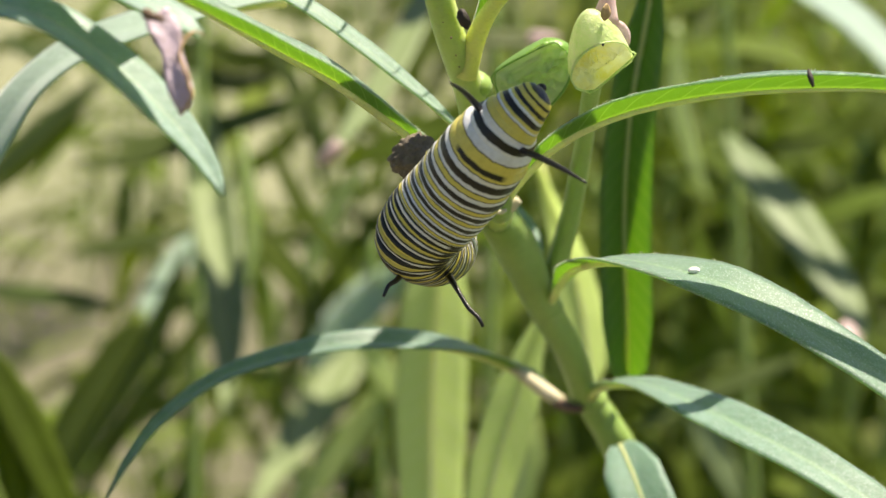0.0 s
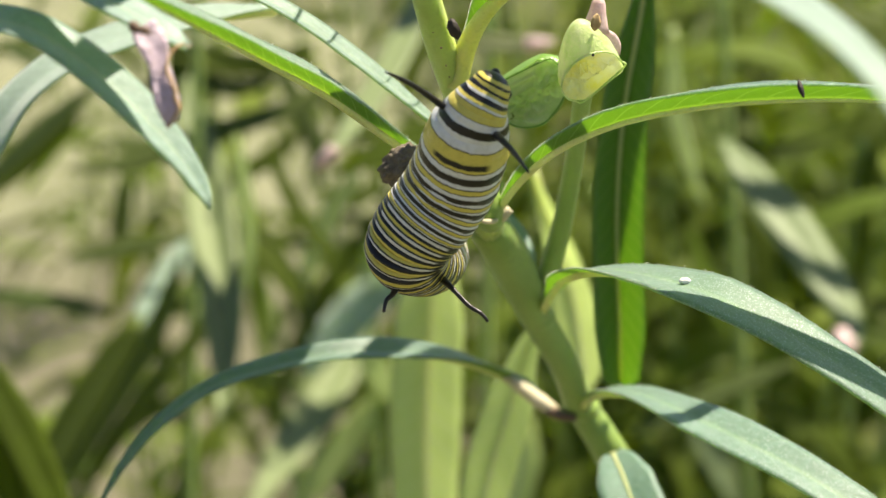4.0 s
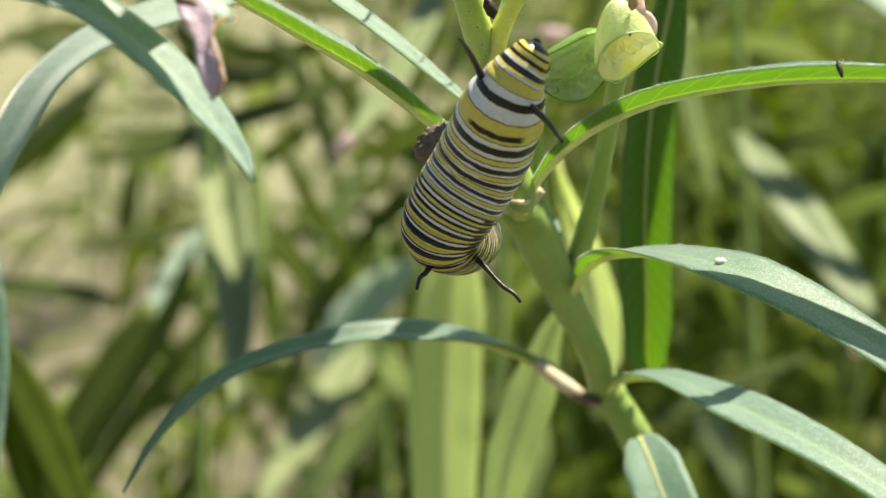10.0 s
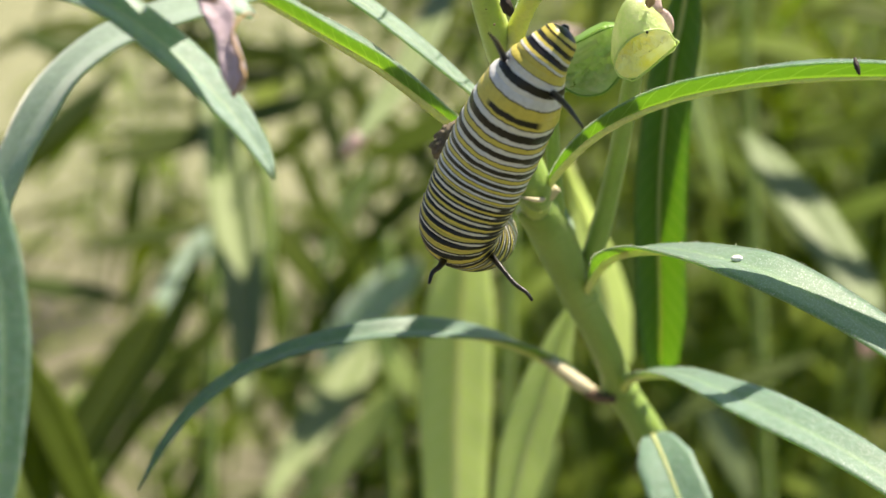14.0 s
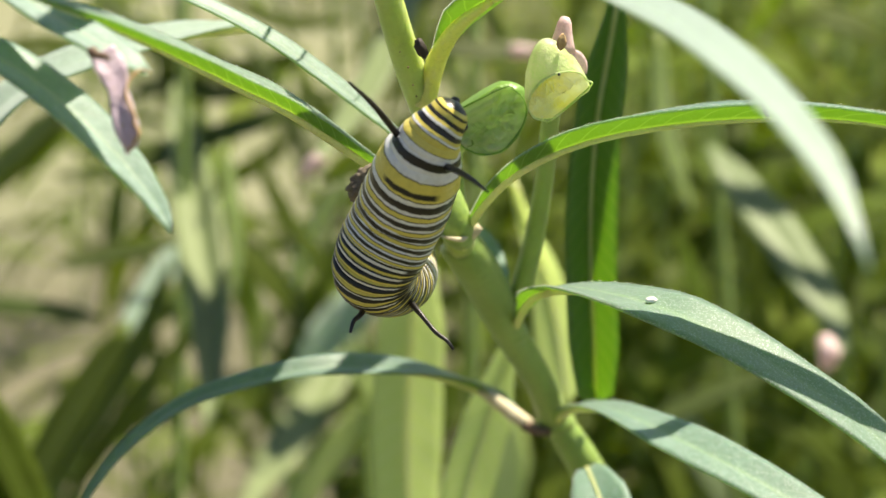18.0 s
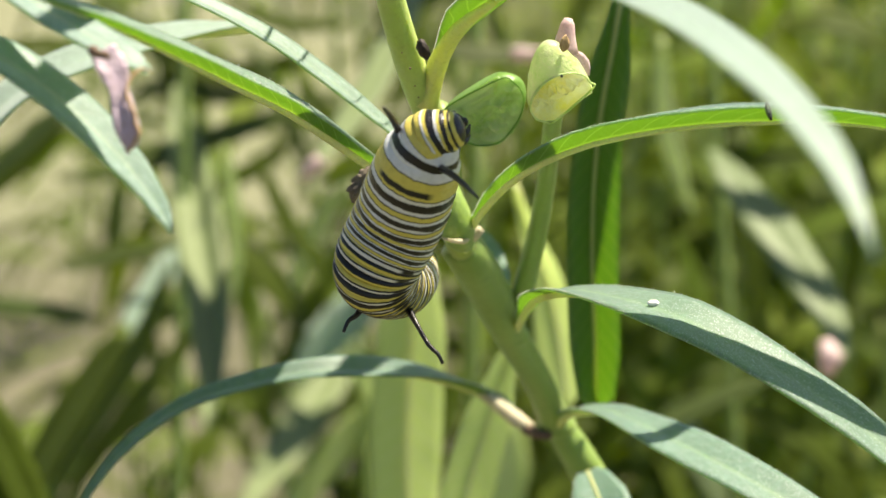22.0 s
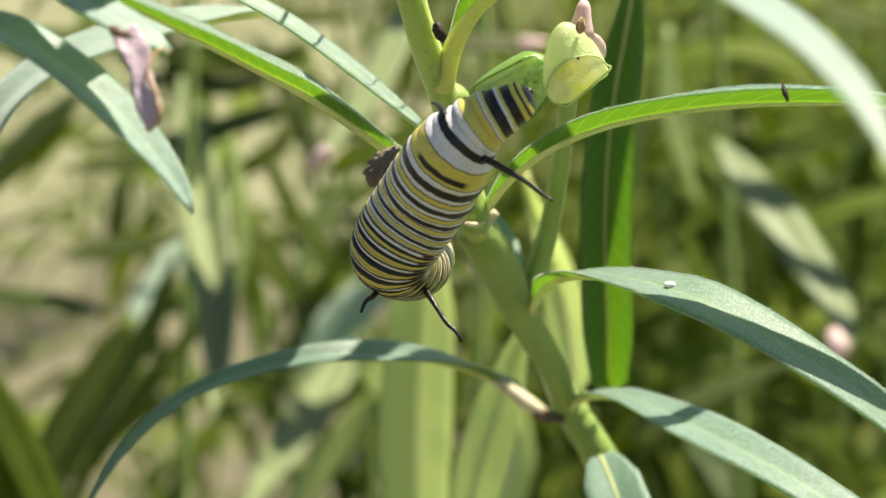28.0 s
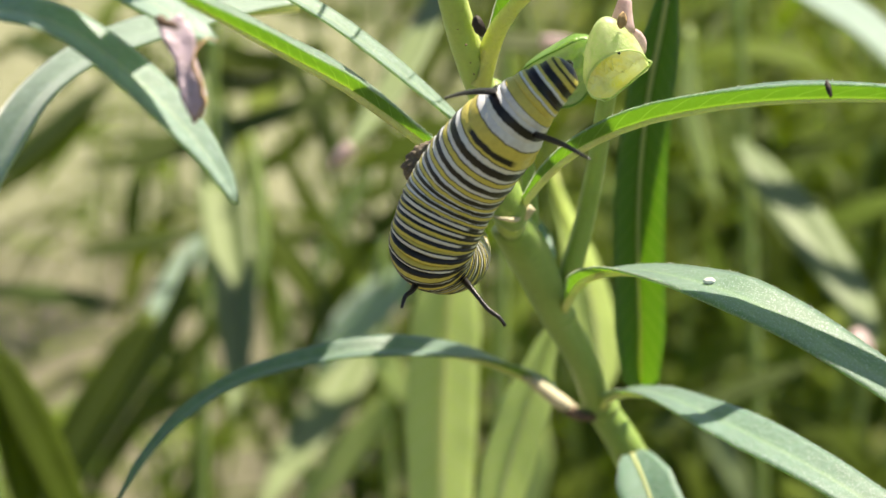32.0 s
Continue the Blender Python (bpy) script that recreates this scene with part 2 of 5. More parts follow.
GRASS = leaf_material("grass_blade", (0.085, 0.125, 0.02), (0.055, 0.09, 0.012), (0.25, 0.28, 0.1), (0.42, 0.5, 0.08), 0.4, hairs=0.0, shine=0.2)
HAY = skin_material("dry_grass", (0.28, 0.265, 0.13), (0.20, 0.19, 0.08), 60, 0.8)


def ground_material():
    m, nt, bsdf, out = nodes_of("ground_soil")
    # bed colour kept dark: shade in the gaps under the plants is painted in
    col = mix_colour(nt, ramp(nt, noise_fac(nt, 1.6, 5), 0.36, 0.62), (0.075, 0.088, 0.025), (0.04, 0.052, 0.012))
    col = mix_colour(nt, ramp(nt, noise_fac(nt, 9, 5), 0.45, 0.7), col, (0.15, 0.145, 0.065))
    col = mix_colour(nt, ramp(nt, noise_fac(nt, 60, 4), 0.5, 0.75), col, (0.06, 0.045, 0.028))
    tc = nt.nodes.new("ShaderNodeTexCoord")
    sep = nt.nodes.new("ShaderNodeSeparateXYZ")
    nt.links.new(tc.outputs["Object"], sep.inputs[0])
    away = math_node(nt, "SUBTRACT", ramp(nt, sep.outputs[1], 1.5, 5.0), 0.0, True)
    back = math_node(nt, "SUBTRACT", ramp(nt, sep.outputs[1], -0.4, -3.0), 0.0, True)
    sway = math_node(nt, "MULTIPLY", math_node(nt, "SUBTRACT", noise_fac(nt, 0.45, 5), 0.5), math_node(nt, "MULTIPLY", math_node(nt, "ADD", away, back), 9.0))
    edge = math_node(nt, "ADD", math_node(nt, "ADD", sep.outputs[0], math_node(nt, "MULTIPLY", sep.outputs[1], 0.02)), math_node(nt, "MULTIPLY", noise_fac(nt, 4, 3), 0.35))
    edge = math_node(nt, "ADD", edge, sway)
    lawn = mix_colour(nt, ramp(nt, noise_fac(nt, 14, 4), 0.35, 0.7), (0.200, 0.204, 0.116), (0.158, 0.164, 0.088))
    lawn = mix_colour(nt, math_node(nt, "MULTIPLY", ramp(nt, noise_fac(nt, 2.2, 5), 0.46, 0.66), 0.25), lawn, (0.12, 0.135, 0.05))
    bare = mix_colour(nt, ramp(nt, noise_fac(nt, 7, 4), 0.35, 0.7), (0.112, 0.100, 0.060), (0.070, 0.066, 0.036))
    line = math_node(nt, "ADD", sep.outputs[1], math_node(nt, "MULTIPLY", noise_fac(nt, 1.6, 4), 1.6))
    lawn = mix_colour(nt, math_node(nt, "MULTIPLY", ramp(nt, line, 3.4, 2.7), 0.8), lawn, bare)
    col = mix_colour(nt, ramp(nt, edge, 0.26, 0.50), lawn, col)
    col = mix_colour(nt, ramp(nt, math_node(nt, "ADD", sep.outputs[0], math_node(nt, "MULTIPLY", noise_fac(nt, 0.7, 4), 2.0)), 3.0, 3.6), col, lawn)
    nt.links.new(col, bsdf.inputs["Base Color"])
    bsdf.inputs["Roughness"].default_value = 0.95
    bumped(nt, bsdf, noise_fac(nt, 45, 6), 0.5, 0.015)
    return m


GROUND = ground_material()


INK, MILK, GOLD = (0.006, 0.005, 0.006), (0.68, 0.68, 0.70), (0.62, 0.53, 0.11)


def band_material(name, bands, spot_at=None, flank=False):
    """Rings of colour across a body ring, along its own axis (0 at the tail side, 1 at the head side), with ragged edges."""
    m, nt, bsdf, out = nodes_of(name)
    uv = nt.nodes.new("ShaderNodeUVMap")
    uv.uv_map = "ring"
    sep = nt.nodes.new("ShaderNodeSeparateXYZ")
    nt.links.new(uv.outputs[0], sep.inputs[0])
    pos = sep.outputs[1]
    pos = math_node(nt, "ADD", pos, math_node(nt, "MULTIPLY", math_node(nt, "SUBTRACT", noise_fac(nt, 420, 2), 0.5), 0.30))
    pos = math_node(nt, "ADD", pos, math_node(nt, "MULTIPLY", math_node(nt, "SUBTRACT", noise_fac(nt, 3000, 1), 0.5), 0.10))
    col = bands[0][1]
    for start, colour in bands[1:]:
        col = mix_colour(nt, ramp(nt, pos, start - 0.05, start + 0.05), col, colour)
    if spot_at:  # a short black dash on the back
        near = math_node(nt, "ABSOLUTE", math_node(nt, "SUBTRACT", sep.outputs[0], 0.29))
        dash = math_node(nt, "MULTIPLY", ramp(nt, near, 0.13, 0.10), math_node(nt, "MULTIPLY", ramp(nt, pos, spot_at[0] - 0.05, spot_at[0] + 0.05), ramp(nt, pos, spot_at[1] + 0.05, spot_at[1] - 0.05)))
        col = mix_colour(nt, dash, col, INK)
    if flank:  # the black stripe swells to a blotch low on either side
        for low in (0.06, 0.44):
            near = math_node(nt, "ABSOLUTE", math_node(nt, "SUBTRACT", sep.outputs[0], low))
            blotch = math_node(nt, "MULTIPLY", ramp(nt, near, 0.04, 0.02), math_node(nt, "MULTIPLY", ramp(nt, pos, -0.30, -0.15), ramp(nt, pos, 0.85, 0.65)))
            col = mix_colour(nt, blotch, col, INK)
    spot = ramp(nt, noise_fac(nt, 1700, 3), 0.40, 0.75)
    col = mix_colour(nt, math_node(nt, "MULTIPLY", spot, 0.22), col, (0.30, 0.26, 0.18), "MULTIPLY")
    nt.links.new(col, bsdf.inputs["Base Color"])
    bsdf.inputs["Roughness"].default_value = 0.32
    bsdf.inputs["Specular IOR Level"].default_value = 0.45
    bsdf.inputs["Subsurface Weight"].default_value = 0.08
    bsdf.inputs["Subsurface Radius"].default_value = (0.0006, 0.0005, 0.0003)
    bumped(nt, bsdf, noise_fac(nt, 2200, 3), 0.3, 0.0002)
    return m


BAND_A = band_material("stripes_yellow_black", [(0, GOLD), (0.50, INK)])
BAND_B = band_material("stripes_white_black", [(0, MILK), (0.62, INK), (0.98, GOLD)], flank=True)
BAND_K = band_material("stripes_yellow_between_white", [(0, MILK), (0.16, INK), (0.27, GOLD), (0.72, INK), (0.83, MILK)])
BAND_L = band_material("stripes_black_between_white", [(0, MILK), (0.22, INK), (0.76, MILK)], flank=True)
BAND_C = band_material("stripes_thick_black", [(0, MILK), (0.16, INK), (0.80, MILK)])
BAND_D = band_material("stripes_yellow_spot", [(0, MILK), (0.16, INK), (0.26, GOLD)], (0.48, 0.86))
BAND_E = band_material("stripes_yellow_to_white", [(0, GOLD), (0.52, INK), (0.60, MILK)])
BAND_F = band_material("stripes_collar", [(0, MILK), (0.05, INK), (0.70, MILK)])
BAND_G = band_material("stripes_neck", [(0, MILK), (0.16, INK), (0.23, GOLD)])
BAND_H = band_material("stripes_neck_yellow", [(0, GOLD), (0.04, INK), (0.11, MILK), (0.34, GOLD), (0.66, INK)])
BAND_I = band_material("stripes_neck_black", [(0, INK), (0.10, MILK), (0.40, GOLD), (0.70, INK)])
BAND_J = band_material("stripes_head", [(0, INK), (0.12, GOLD), (0.66, INK), (0.92, GOLD), (1.3, INK)])

# ---- building tools ----
def mesh_object(name, bm, material, parent=None, label="", smooth=True):
    me = bpy.data.meshes.new(name)
    bm.normal_update()
    bm.to_mesh(me)
    bm.free()
    for mat in material if isinstance(material, (list, tuple)) else (material,):
        me.materials.append(mat)
    if smooth:
        me.polygons.foreach_set("use_smooth", [True] * len(me.polygons))
    ob = new(name, me)
    if parent is not None:
        ob.parent = parent
    if label:
        tagged(ob, label)
    return ob


def part(name, bm, material, parent, label="", smooth=True):
    return mesh_object(name, bm, material, parent, label, smooth)


def thing(name, place, label, category, group="", kind=""):
    ob = new(name)
    ob.location = place
    ob.empty_display_size = 0.005
    return tagged(ob, label, category, group, kind)


def spline(points, n):
    """n + 1 points on a smooth curve through the given ones, evenly spaced along it."""
    pts = [Vector(p) for p in points]
    ext = [pts[0] * 2 - pts[1], *pts, pts[-1] * 2 - pts[-2]]
    fine = []
    for i in range(1, len(ext) - 2):
        a, b, c, d = ext[i - 1 : i + 3]
        for k in range(16):
            u = k / 16
            fine.append(0.5 * (2 * b + (c - a) * u + (2 * a - 5 * b + 4 * c - d) * u * u + (3 * b - a - 3 * c + d) * u**3))
    fine.append(pts[-1])
    far = [0.0]
    for p, q in zip(fine, fine[1:]):
        far.append(far[-1] + (q - p).length)
    out, j = [], 0
    for k in range(n + 1):
        want = far[-1] * k / n
        while j < len(far) - 2 and far[j + 1] < want:
            j += 1
        out.append(fine[j].lerp(fine[j + 1], min(1, max(0, (want - far[j]) / max(far[j + 1] - far[j], 1e-9)))))
    return out


def tangents(line):
    return [((line[min(i + 1, len(line) - 1)] - line[max(i - 1, 0)]).normalized()) for i in range(len(line))]


def tube(points, radii, n=16, sides=10, bm=None, base=Vector((0, 0, 0)), rough=0.0):
    """A round rod along a curve; radii are given at even steps and blended."""
    bm = bm or bmesh.new()
    line = spline(points, n)
    tang = tangents(line)
    side = tang[0].orthogonal().normalized()
    rings = []
    for i, (p, t) in enumerate(zip(line, tang)):
        side = (side - t * side.dot(t)).normalized()
        up = t.cross(side)
        x = i / n * (len(radii) - 1)
        k = min(int(x), len(radii) - 2)
        r = radii[k] + (radii[k + 1] - radii[k]) * (x - k)
        ring = []
        for j in range(sides):
            a = math.tau * j / sides
            way = side * math.cos(a) + up * math.sin(a)
            rr = r * (1 + rough * noise.noise((p + way * r) * 400))
            ring.append(bm.verts.new(p + way * rr - base))
        rings.append(ring)
    for a, b in zip(rings, rings[1:]):
        for j in range(sides):
            bm.faces.new((a[j], a[(j + 1) % sides], b[(j + 1) % sides], b[j]))
    bm.faces.new(rings[0][::-1])
    bm.faces.new(rings[-1])
    return bm


LEAF_SHAPE = ((0, 0.10), (0.05, 0.22), (0.14, 0.62), (0.3, 0.94), (0.45, 1.0), (0.65, 0.88), (0.82, 0.6), (0.93, 0.3), (1, 0.03))


def leaf_width(v, shape=LEAF_SHAPE):
    for (a, wa), (b, wb) in zip(shape, shape[1:]):
        if v <= b:
            u = (v - a) / (b - a)
            return wa + (wb - wa) * (u * u * (3 - 2 * u) * 0.5 + u * 0.5)
    return shape[-1][1]


MARGIN = []


def blade(points, width, up, fold=20, n=30, m=8, thick=0.00022, base=Vector((0, 0, 0)), shape=LEAF_SHAPE, twist=0.0, wave=0.25, seed=0, lop=1.0):
    """A leaf blade with thickness along a curve. up: the way its upper face looks; fold: degrees by which each half rises;
    twist: degrees of turn from base to tip; lop: how much wider the one half is than the other."""
    bm = bmesh.new()
    uv = bm.loops.layers.uv.new("blade")
    line = spline(points, n)
    tang = tangents(line)
    up = Vector(up).normalized()
    top, under = [], []
    for i, (p, t) in enumerate(zip(line, tang)):
        v = i / n
        side = t.cross(up).normalized()
        nor = side.cross(t).normalized()
        if twist:
            turn = Matrix.Rotation(radians(twist * v), 3, t)
            side, nor = turn @ side, turn @ nor
        half = width / 2 * leaf_width(v, shape)
        rise = radians(fold)
        a, b = [], []
        for j in range(m + 1):
            s = 2 * j / m - 1
            k = abs(s)
            lift = math.sin(rise) * (k - 0.25 * k * k)
            ripple = wave * half * 0.16 * k * noise.noise(Vector((v * 9 + seed * 3.1, s * 1.5, seed)))
            edge = 1 + 0.03 * noise.noise(Vector((v * 40, seed * 7.7 + s, 2)))
            wide = half * (lop if s < 0 else 1.0)
            q = p + side * (s * wide * math.cos(rise) * edge) + nor * (wide * lift + ripple) - base
            a.append(bm.verts.new(q + nor * thick / 2))
            b.append(bm.verts.new(q - nor * thick / 2))
        top.append(a)
        under.append(b)

    MARGIN[:] = [[a[0].co.copy() for a in top], [a[-1].co.copy() for a in top]]

    def face(vs, co, side=0):
        f = bm.faces.new(vs)
        f.material_index = side
        for lo, c in zip(f.loops, co):
            lo[uv].uv = c

    for i in range(n):
        v0, v1 = i / n, (i + 1) / n
        for j in range(m):
            u0, u1 = j / m, (j + 1) / m
            co = ((u0, v0), (u1, v0), (u1, v1), (u0, v1))
            face((top[i][j], top[i][j + 1], top[i + 1][j + 1], top[i + 1][j]), co)
            face((under[i + 1][j], under[i + 1][j + 1], under[i][j + 1], under[i][j]), (co[3], co[2], co[1], co[0]), 1)
        for j, u in ((0, 0), (m, 1)):
            co = ((u, v0), (u, v1), (u, v1), (u, v0))
            vs = (top[i][j], top[i + 1][j], under[i + 1][j], under[i][j])
            face(vs if j == 0 else vs[::-1], co if j == 0 else co[::-1])
    for i, v in ((0, 0), (n, 1)):
        for j in range(m):
            vs = (top[i][j + 1], top[i][j], under[i][j], under[i][j + 1])
            face(vs if i == 0 else vs[::-1], ((0.5, v),) * 4)
    return bm


def fringe(line, count, seed, size=0.00022, round_way=False):
    """Fine white hairs that stand off a line, one mesh."""
    rnd = random.Random(seed)
    bm = bmesh.new()
    for _ in range(count):
        x = rnd.uniform(0, len(line) - 1.001)
        p = line[int(x)].lerp(line[int(x) + 1], x - int(x))
        way = Vector((rnd.gauss(0, 1), rnd.gauss(0, 1), rnd.gauss(0.4, 1))).normalized()
        side = way.orthogonal().normalized() * 0.000022
        tip = p + way * size * rnd.uniform(0.5, 1.2)
        vs = [bm.verts.new(q) for q in (p + side, p - side * 0.5 + way.cross(side), p - side * 0.5 - way.cross(side), tip)]
        for tri in ((0, 1, 3), (1, 2, 3), (2, 0, 3)):
            bm.faces.new([vs[k] for k in tri])
    return bm


def add_leaf(plant, points, width, up, material=BLADE, fold=20, label="", rib=1.0, rib_side=1, name="leaf", shape=LEAF_SHAPE, n=30, m=8, under=None, down=0, **more):
    """A leaf of a plant with its midrib below and its short stalk."""
    base = Vector(plant.location)
    ob = part(name, blade(points, width, up, fold, n=n, m=m, base=base, shape=shape, **more), (material, under or BLADE_UNDER), plant, label)
    if down:
        for line in list(MARGIN):
            part("down", fringe(line, down, len(plant.children) + down), DOWN, ob, "fine white hairs along the edge")
    if rib:
        line = spline(points, 20)
        tang = tangents(line)
        low = []
        for k, (p, t) in enumerate(zip(line, tang)):
            side = t.cross(Vector(up).normalized()).normalized()
            low.append(p - side.cross(t).normalized() * width * 0.055 * rib * (1.3 - 1.15 * k / 20) * rib_side)
        r = width * 0.055 * rib
        part("midrib", tube(low, [r * 1.3, r * 1.1, r * 0.8, r * 0.5, r * 0.15], 20, 8, base=base), RIB, ob, "pale raised midrib")
    return ob


# ---- the plant in the middle ----
ground_bm = bmesh.new()
bmesh.ops.create_grid(ground_bm, x_segments=60, y_segments=60, size=1.0)
for v in ground_bm.verts:
    far = v.co.length
    v.co.x *= 1 + 300 * far**4
    v.co.y *= 1 + 300 * far**4
    v.co.x *= 6
    v.co.y *= 6
    v.co.z = 0.03 * noise.noise(v.co * 0.9) if v.co.length < 8 else 0
ground = tagged(mesh_object("ground", ground_bm, GROUND), "dry soil and pale cut grass under the plants", "ground", kind="structure")

ROOT = Vector((0.0327, 0.0295, 0.6585))
ROOT.z = 0.0
plant = thing("milkweed_plant", ROOT, "tall green milkweed with long narrow drooping leaves", "plant")
base = Vector(plant.location)
NODE_LOW, NODE_MID, NODE_TOP = Vector((0.0161, 0.0060, 0.7156)), Vector((0.0105, -0.0060, 0.7306)), Vector((0.0060, -0.0158, 0.7422))
part("stem", tube([ROOT - Vector((0, 0, 0.01)), ROOT + Vector((0.001, 0, 0.3)), ROOT + Vector((0.0005, 0, 0.55)), ROOT + Vector((-0.002, -0.003, 0.635)), (0.0288, 0.0229, 0.6771), (0.0260, 0.0176, 0.6899)], [0.0032, 0.0030, 0.0028, 0.0025, 0.0021], 60, 14, base=base), STEM, plant, "lower green stem")
part("stem", tube([(0.0260, 0.0176, 0.6899), (0.0238, 0.0131, 0.6985), (0.0216, 0.0089, 0.7050), (0.0195, 0.0063, 0.7100), (0.0178, 0.0062, 0.7130), NODE_LOW],
    [0.0021, 0.0020, 0.0021, 0.0020, 0.0017], 24, 14, base=base), STEM, plant, "smooth pale green stem")
part("stem", tube([NODE_LOW, (0.0136, 0.0001, 0.7233), NODE_MID, (0.0079, -0.0111, 0.7375), NODE_TOP, (0.0050, -0.0163, 0.7439)],
    [0.0017, 0.0016, 0.0016, 0.0017, 0.0020, 0.0022, 0.0020], 30, 16, base=base), STEM, plant, "thick green stem with leaf joints")
CROWN = [Vector(p) for p in ((-0.0008, -0.0292, 0.7691), (-0.0023, -0.0311, 0.7761), (-0.0034, -0.0299, 0.7830), (-0.0040, -0.0261, 0.7915))]
part("stem", tube([(0.0055, -0.0166, 0.7430), (0.0041, -0.0202, 0.7483), (0.0031, -0.0226, 0.7538), (0.0022, -0.0242, 0.7585), (0.0006, -0.0268, 0.7636), *CROWN],
    [0.0015, 0.0013, 0.0013, 0.0014, 0.00128, 0.0012, 0.0012, 0.0011, 0.0009], 40, 16, base=base), STEM_LIT, plant, "pale upper stem leaning forward")
for centre, r in ((NODE_LOW, 0.0022), (NODE_MID, 0.00195), (Vector((0.0027, -0.0233, 0.7582)), 0.0018)):
    bm = bmesh.new()
    bmesh.ops.create_uvsphere(bm, u_segments=16, v_segments=10, radius=r)
    bmesh.ops.scale(bm, vec=(1, 1, 0.75), verts=bm.verts)
    bmesh.ops.translate(bm, vec=centre - base, verts=bm.verts)
    part("leaf_joint", bm, STEM, plant)
part("leaf_scar", tube([(0.0126, 0.0059, 0.7152), (0.0138, 0.0043, 0.7152), (0.0153, 0.0034, 0.7154)], [0.0007, 0.0006, 0.0005], 6, 8, base=base, rough=0.3), SCAR, plant, "dark corky leaf scar")
part("leaf_scar", tube([(0.0105, -0.0081, 0.7317), (0.0109, -0.0084, 0.7318)], [0.0004, 0.0003], 4, 8, base=base, rough=0.3), SCAR, plant, "small reddish scar on the joint")

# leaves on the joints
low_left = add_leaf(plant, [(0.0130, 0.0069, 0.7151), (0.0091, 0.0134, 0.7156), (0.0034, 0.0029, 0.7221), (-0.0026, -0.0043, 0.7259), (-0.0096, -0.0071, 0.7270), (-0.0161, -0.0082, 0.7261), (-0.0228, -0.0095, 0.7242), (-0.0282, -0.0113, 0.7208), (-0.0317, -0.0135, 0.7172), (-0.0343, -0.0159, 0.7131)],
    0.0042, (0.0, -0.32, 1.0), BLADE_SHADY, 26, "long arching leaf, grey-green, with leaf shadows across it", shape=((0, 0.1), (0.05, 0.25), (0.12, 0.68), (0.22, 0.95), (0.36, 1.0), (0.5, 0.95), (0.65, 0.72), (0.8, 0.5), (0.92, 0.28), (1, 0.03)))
part("withered_stalk", tube([(0.0131, 0.0054, 0.7154), (0.0114, 0.0077, 0.7158), (0.0096, 0.0099, 0.7164), (0.0077, 0.0108, 0.7173)], [0.0007, 0.0009, 0.0008, 0.0004], 10, 10, base=base, rough=0.2), STRAW, low_left, "straw-coloured drying leaf base")
add_leaf(plant, [(0.0110, -0.0067, 0.7316), (0.0115, -0.0137, 0.7360), (0.0122, -0.0208, 0.7399), (0.0141, -0.0282, 0.7431), (0.0168, -0.0368, 0.7457), (0.0212, -0.0443, 0.7469), (0.0263, -0.0479, 0.7456), (0.0314, -0.0507, 0.7432), (0.0365, -0.0533, 0.7402), (0.0414, -0.0562, 0.7361), (0.0445, -0.0593, 0.7313)],
    0.0060, (0.08, -0.22, 0.97), BLADE, 10, "broad grey-green leaf with fine white down, arching outward", down=320,
    shape=((0, 0.12), (0.06, 0.16), (0.12, 0.26), (0.22, 0.5), (0.4, 0.82), (0.6, 1.0), (0.8, 0.8), (0.93, 0.4), (1, 0.03)))
add_leaf(plant, [(0.0162, 0.0043, 0.7167), (0.0167, 0.0008, 0.7191), (0.0183, -0.0037, 0.7215), (0.0210, -0.0112, 0.7240), (0.0254, -0.0213, 0.7255), (0.0305, -0.0277, 0.7251), (0.0355, -0.0324, 0.7237), (0.0410, -0.0365, 0.7209), (0.0461, -0.0401, 0.7161)],
    0.0058, (0.10, -0.36, 0.93), BLADE, 12, "downy grey-green leaf arching down from the lower joint", down=260,
    shape=((0, 0.12), (0.05, 0.18), (0.12, 0.34), (0.25, 0.66), (0.5, 1.0), (0.8, 0.8), (0.93, 0.4), (1, 0.03)))
add_leaf(plant, [(0.0056, -0.0184, 0.7441), (0.0060, -0.0207, 0.7467), (0.0073, -0.0258, 0.7504), (0.0095, -0.0318, 0.7546), (0.0128, -0.0370, 0.7581), (0.0170, -0.0404, 0.7605), (0.0230, -0.0430, 0.7622), (0.0291, -0.0443, 0.7629), (0.0357, -0.0454, 0.7630), (0.0427, -0.0463, 0.7618), (0.0490, -0.0473, 0.7587)],
    0.0037, (0.0, 0.42, 0.92), BLADE, 44, "bright green folded leaf with light shining through", down=420, shape=((0, 0.16), (0.08, 0.2), (0.2, 0.5), (0.45, 0.9), (0.65, 1.0), (0.85, 0.7), (1, 0.03)), wave=0.5, lop=2.0, rib=1.4)
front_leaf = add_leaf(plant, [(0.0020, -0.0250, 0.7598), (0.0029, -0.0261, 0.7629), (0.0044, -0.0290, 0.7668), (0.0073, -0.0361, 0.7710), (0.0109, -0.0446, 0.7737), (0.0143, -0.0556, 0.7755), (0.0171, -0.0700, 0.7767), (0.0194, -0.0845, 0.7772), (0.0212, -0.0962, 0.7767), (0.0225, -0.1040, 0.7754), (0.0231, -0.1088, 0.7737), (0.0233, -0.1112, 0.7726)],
    0.0050, (0.05, 0.0, 1.0), BLADE_SUNLIT, 12, "long leaf arching forward over the others, pale in full sun", shape=((0, 0.2), (0.06, 0.34), (0.14, 0.9), (0.3, 0.98), (0.5, 1.0), (0.75, 0.72), (0.9, 0.42), (1, 0.03)))
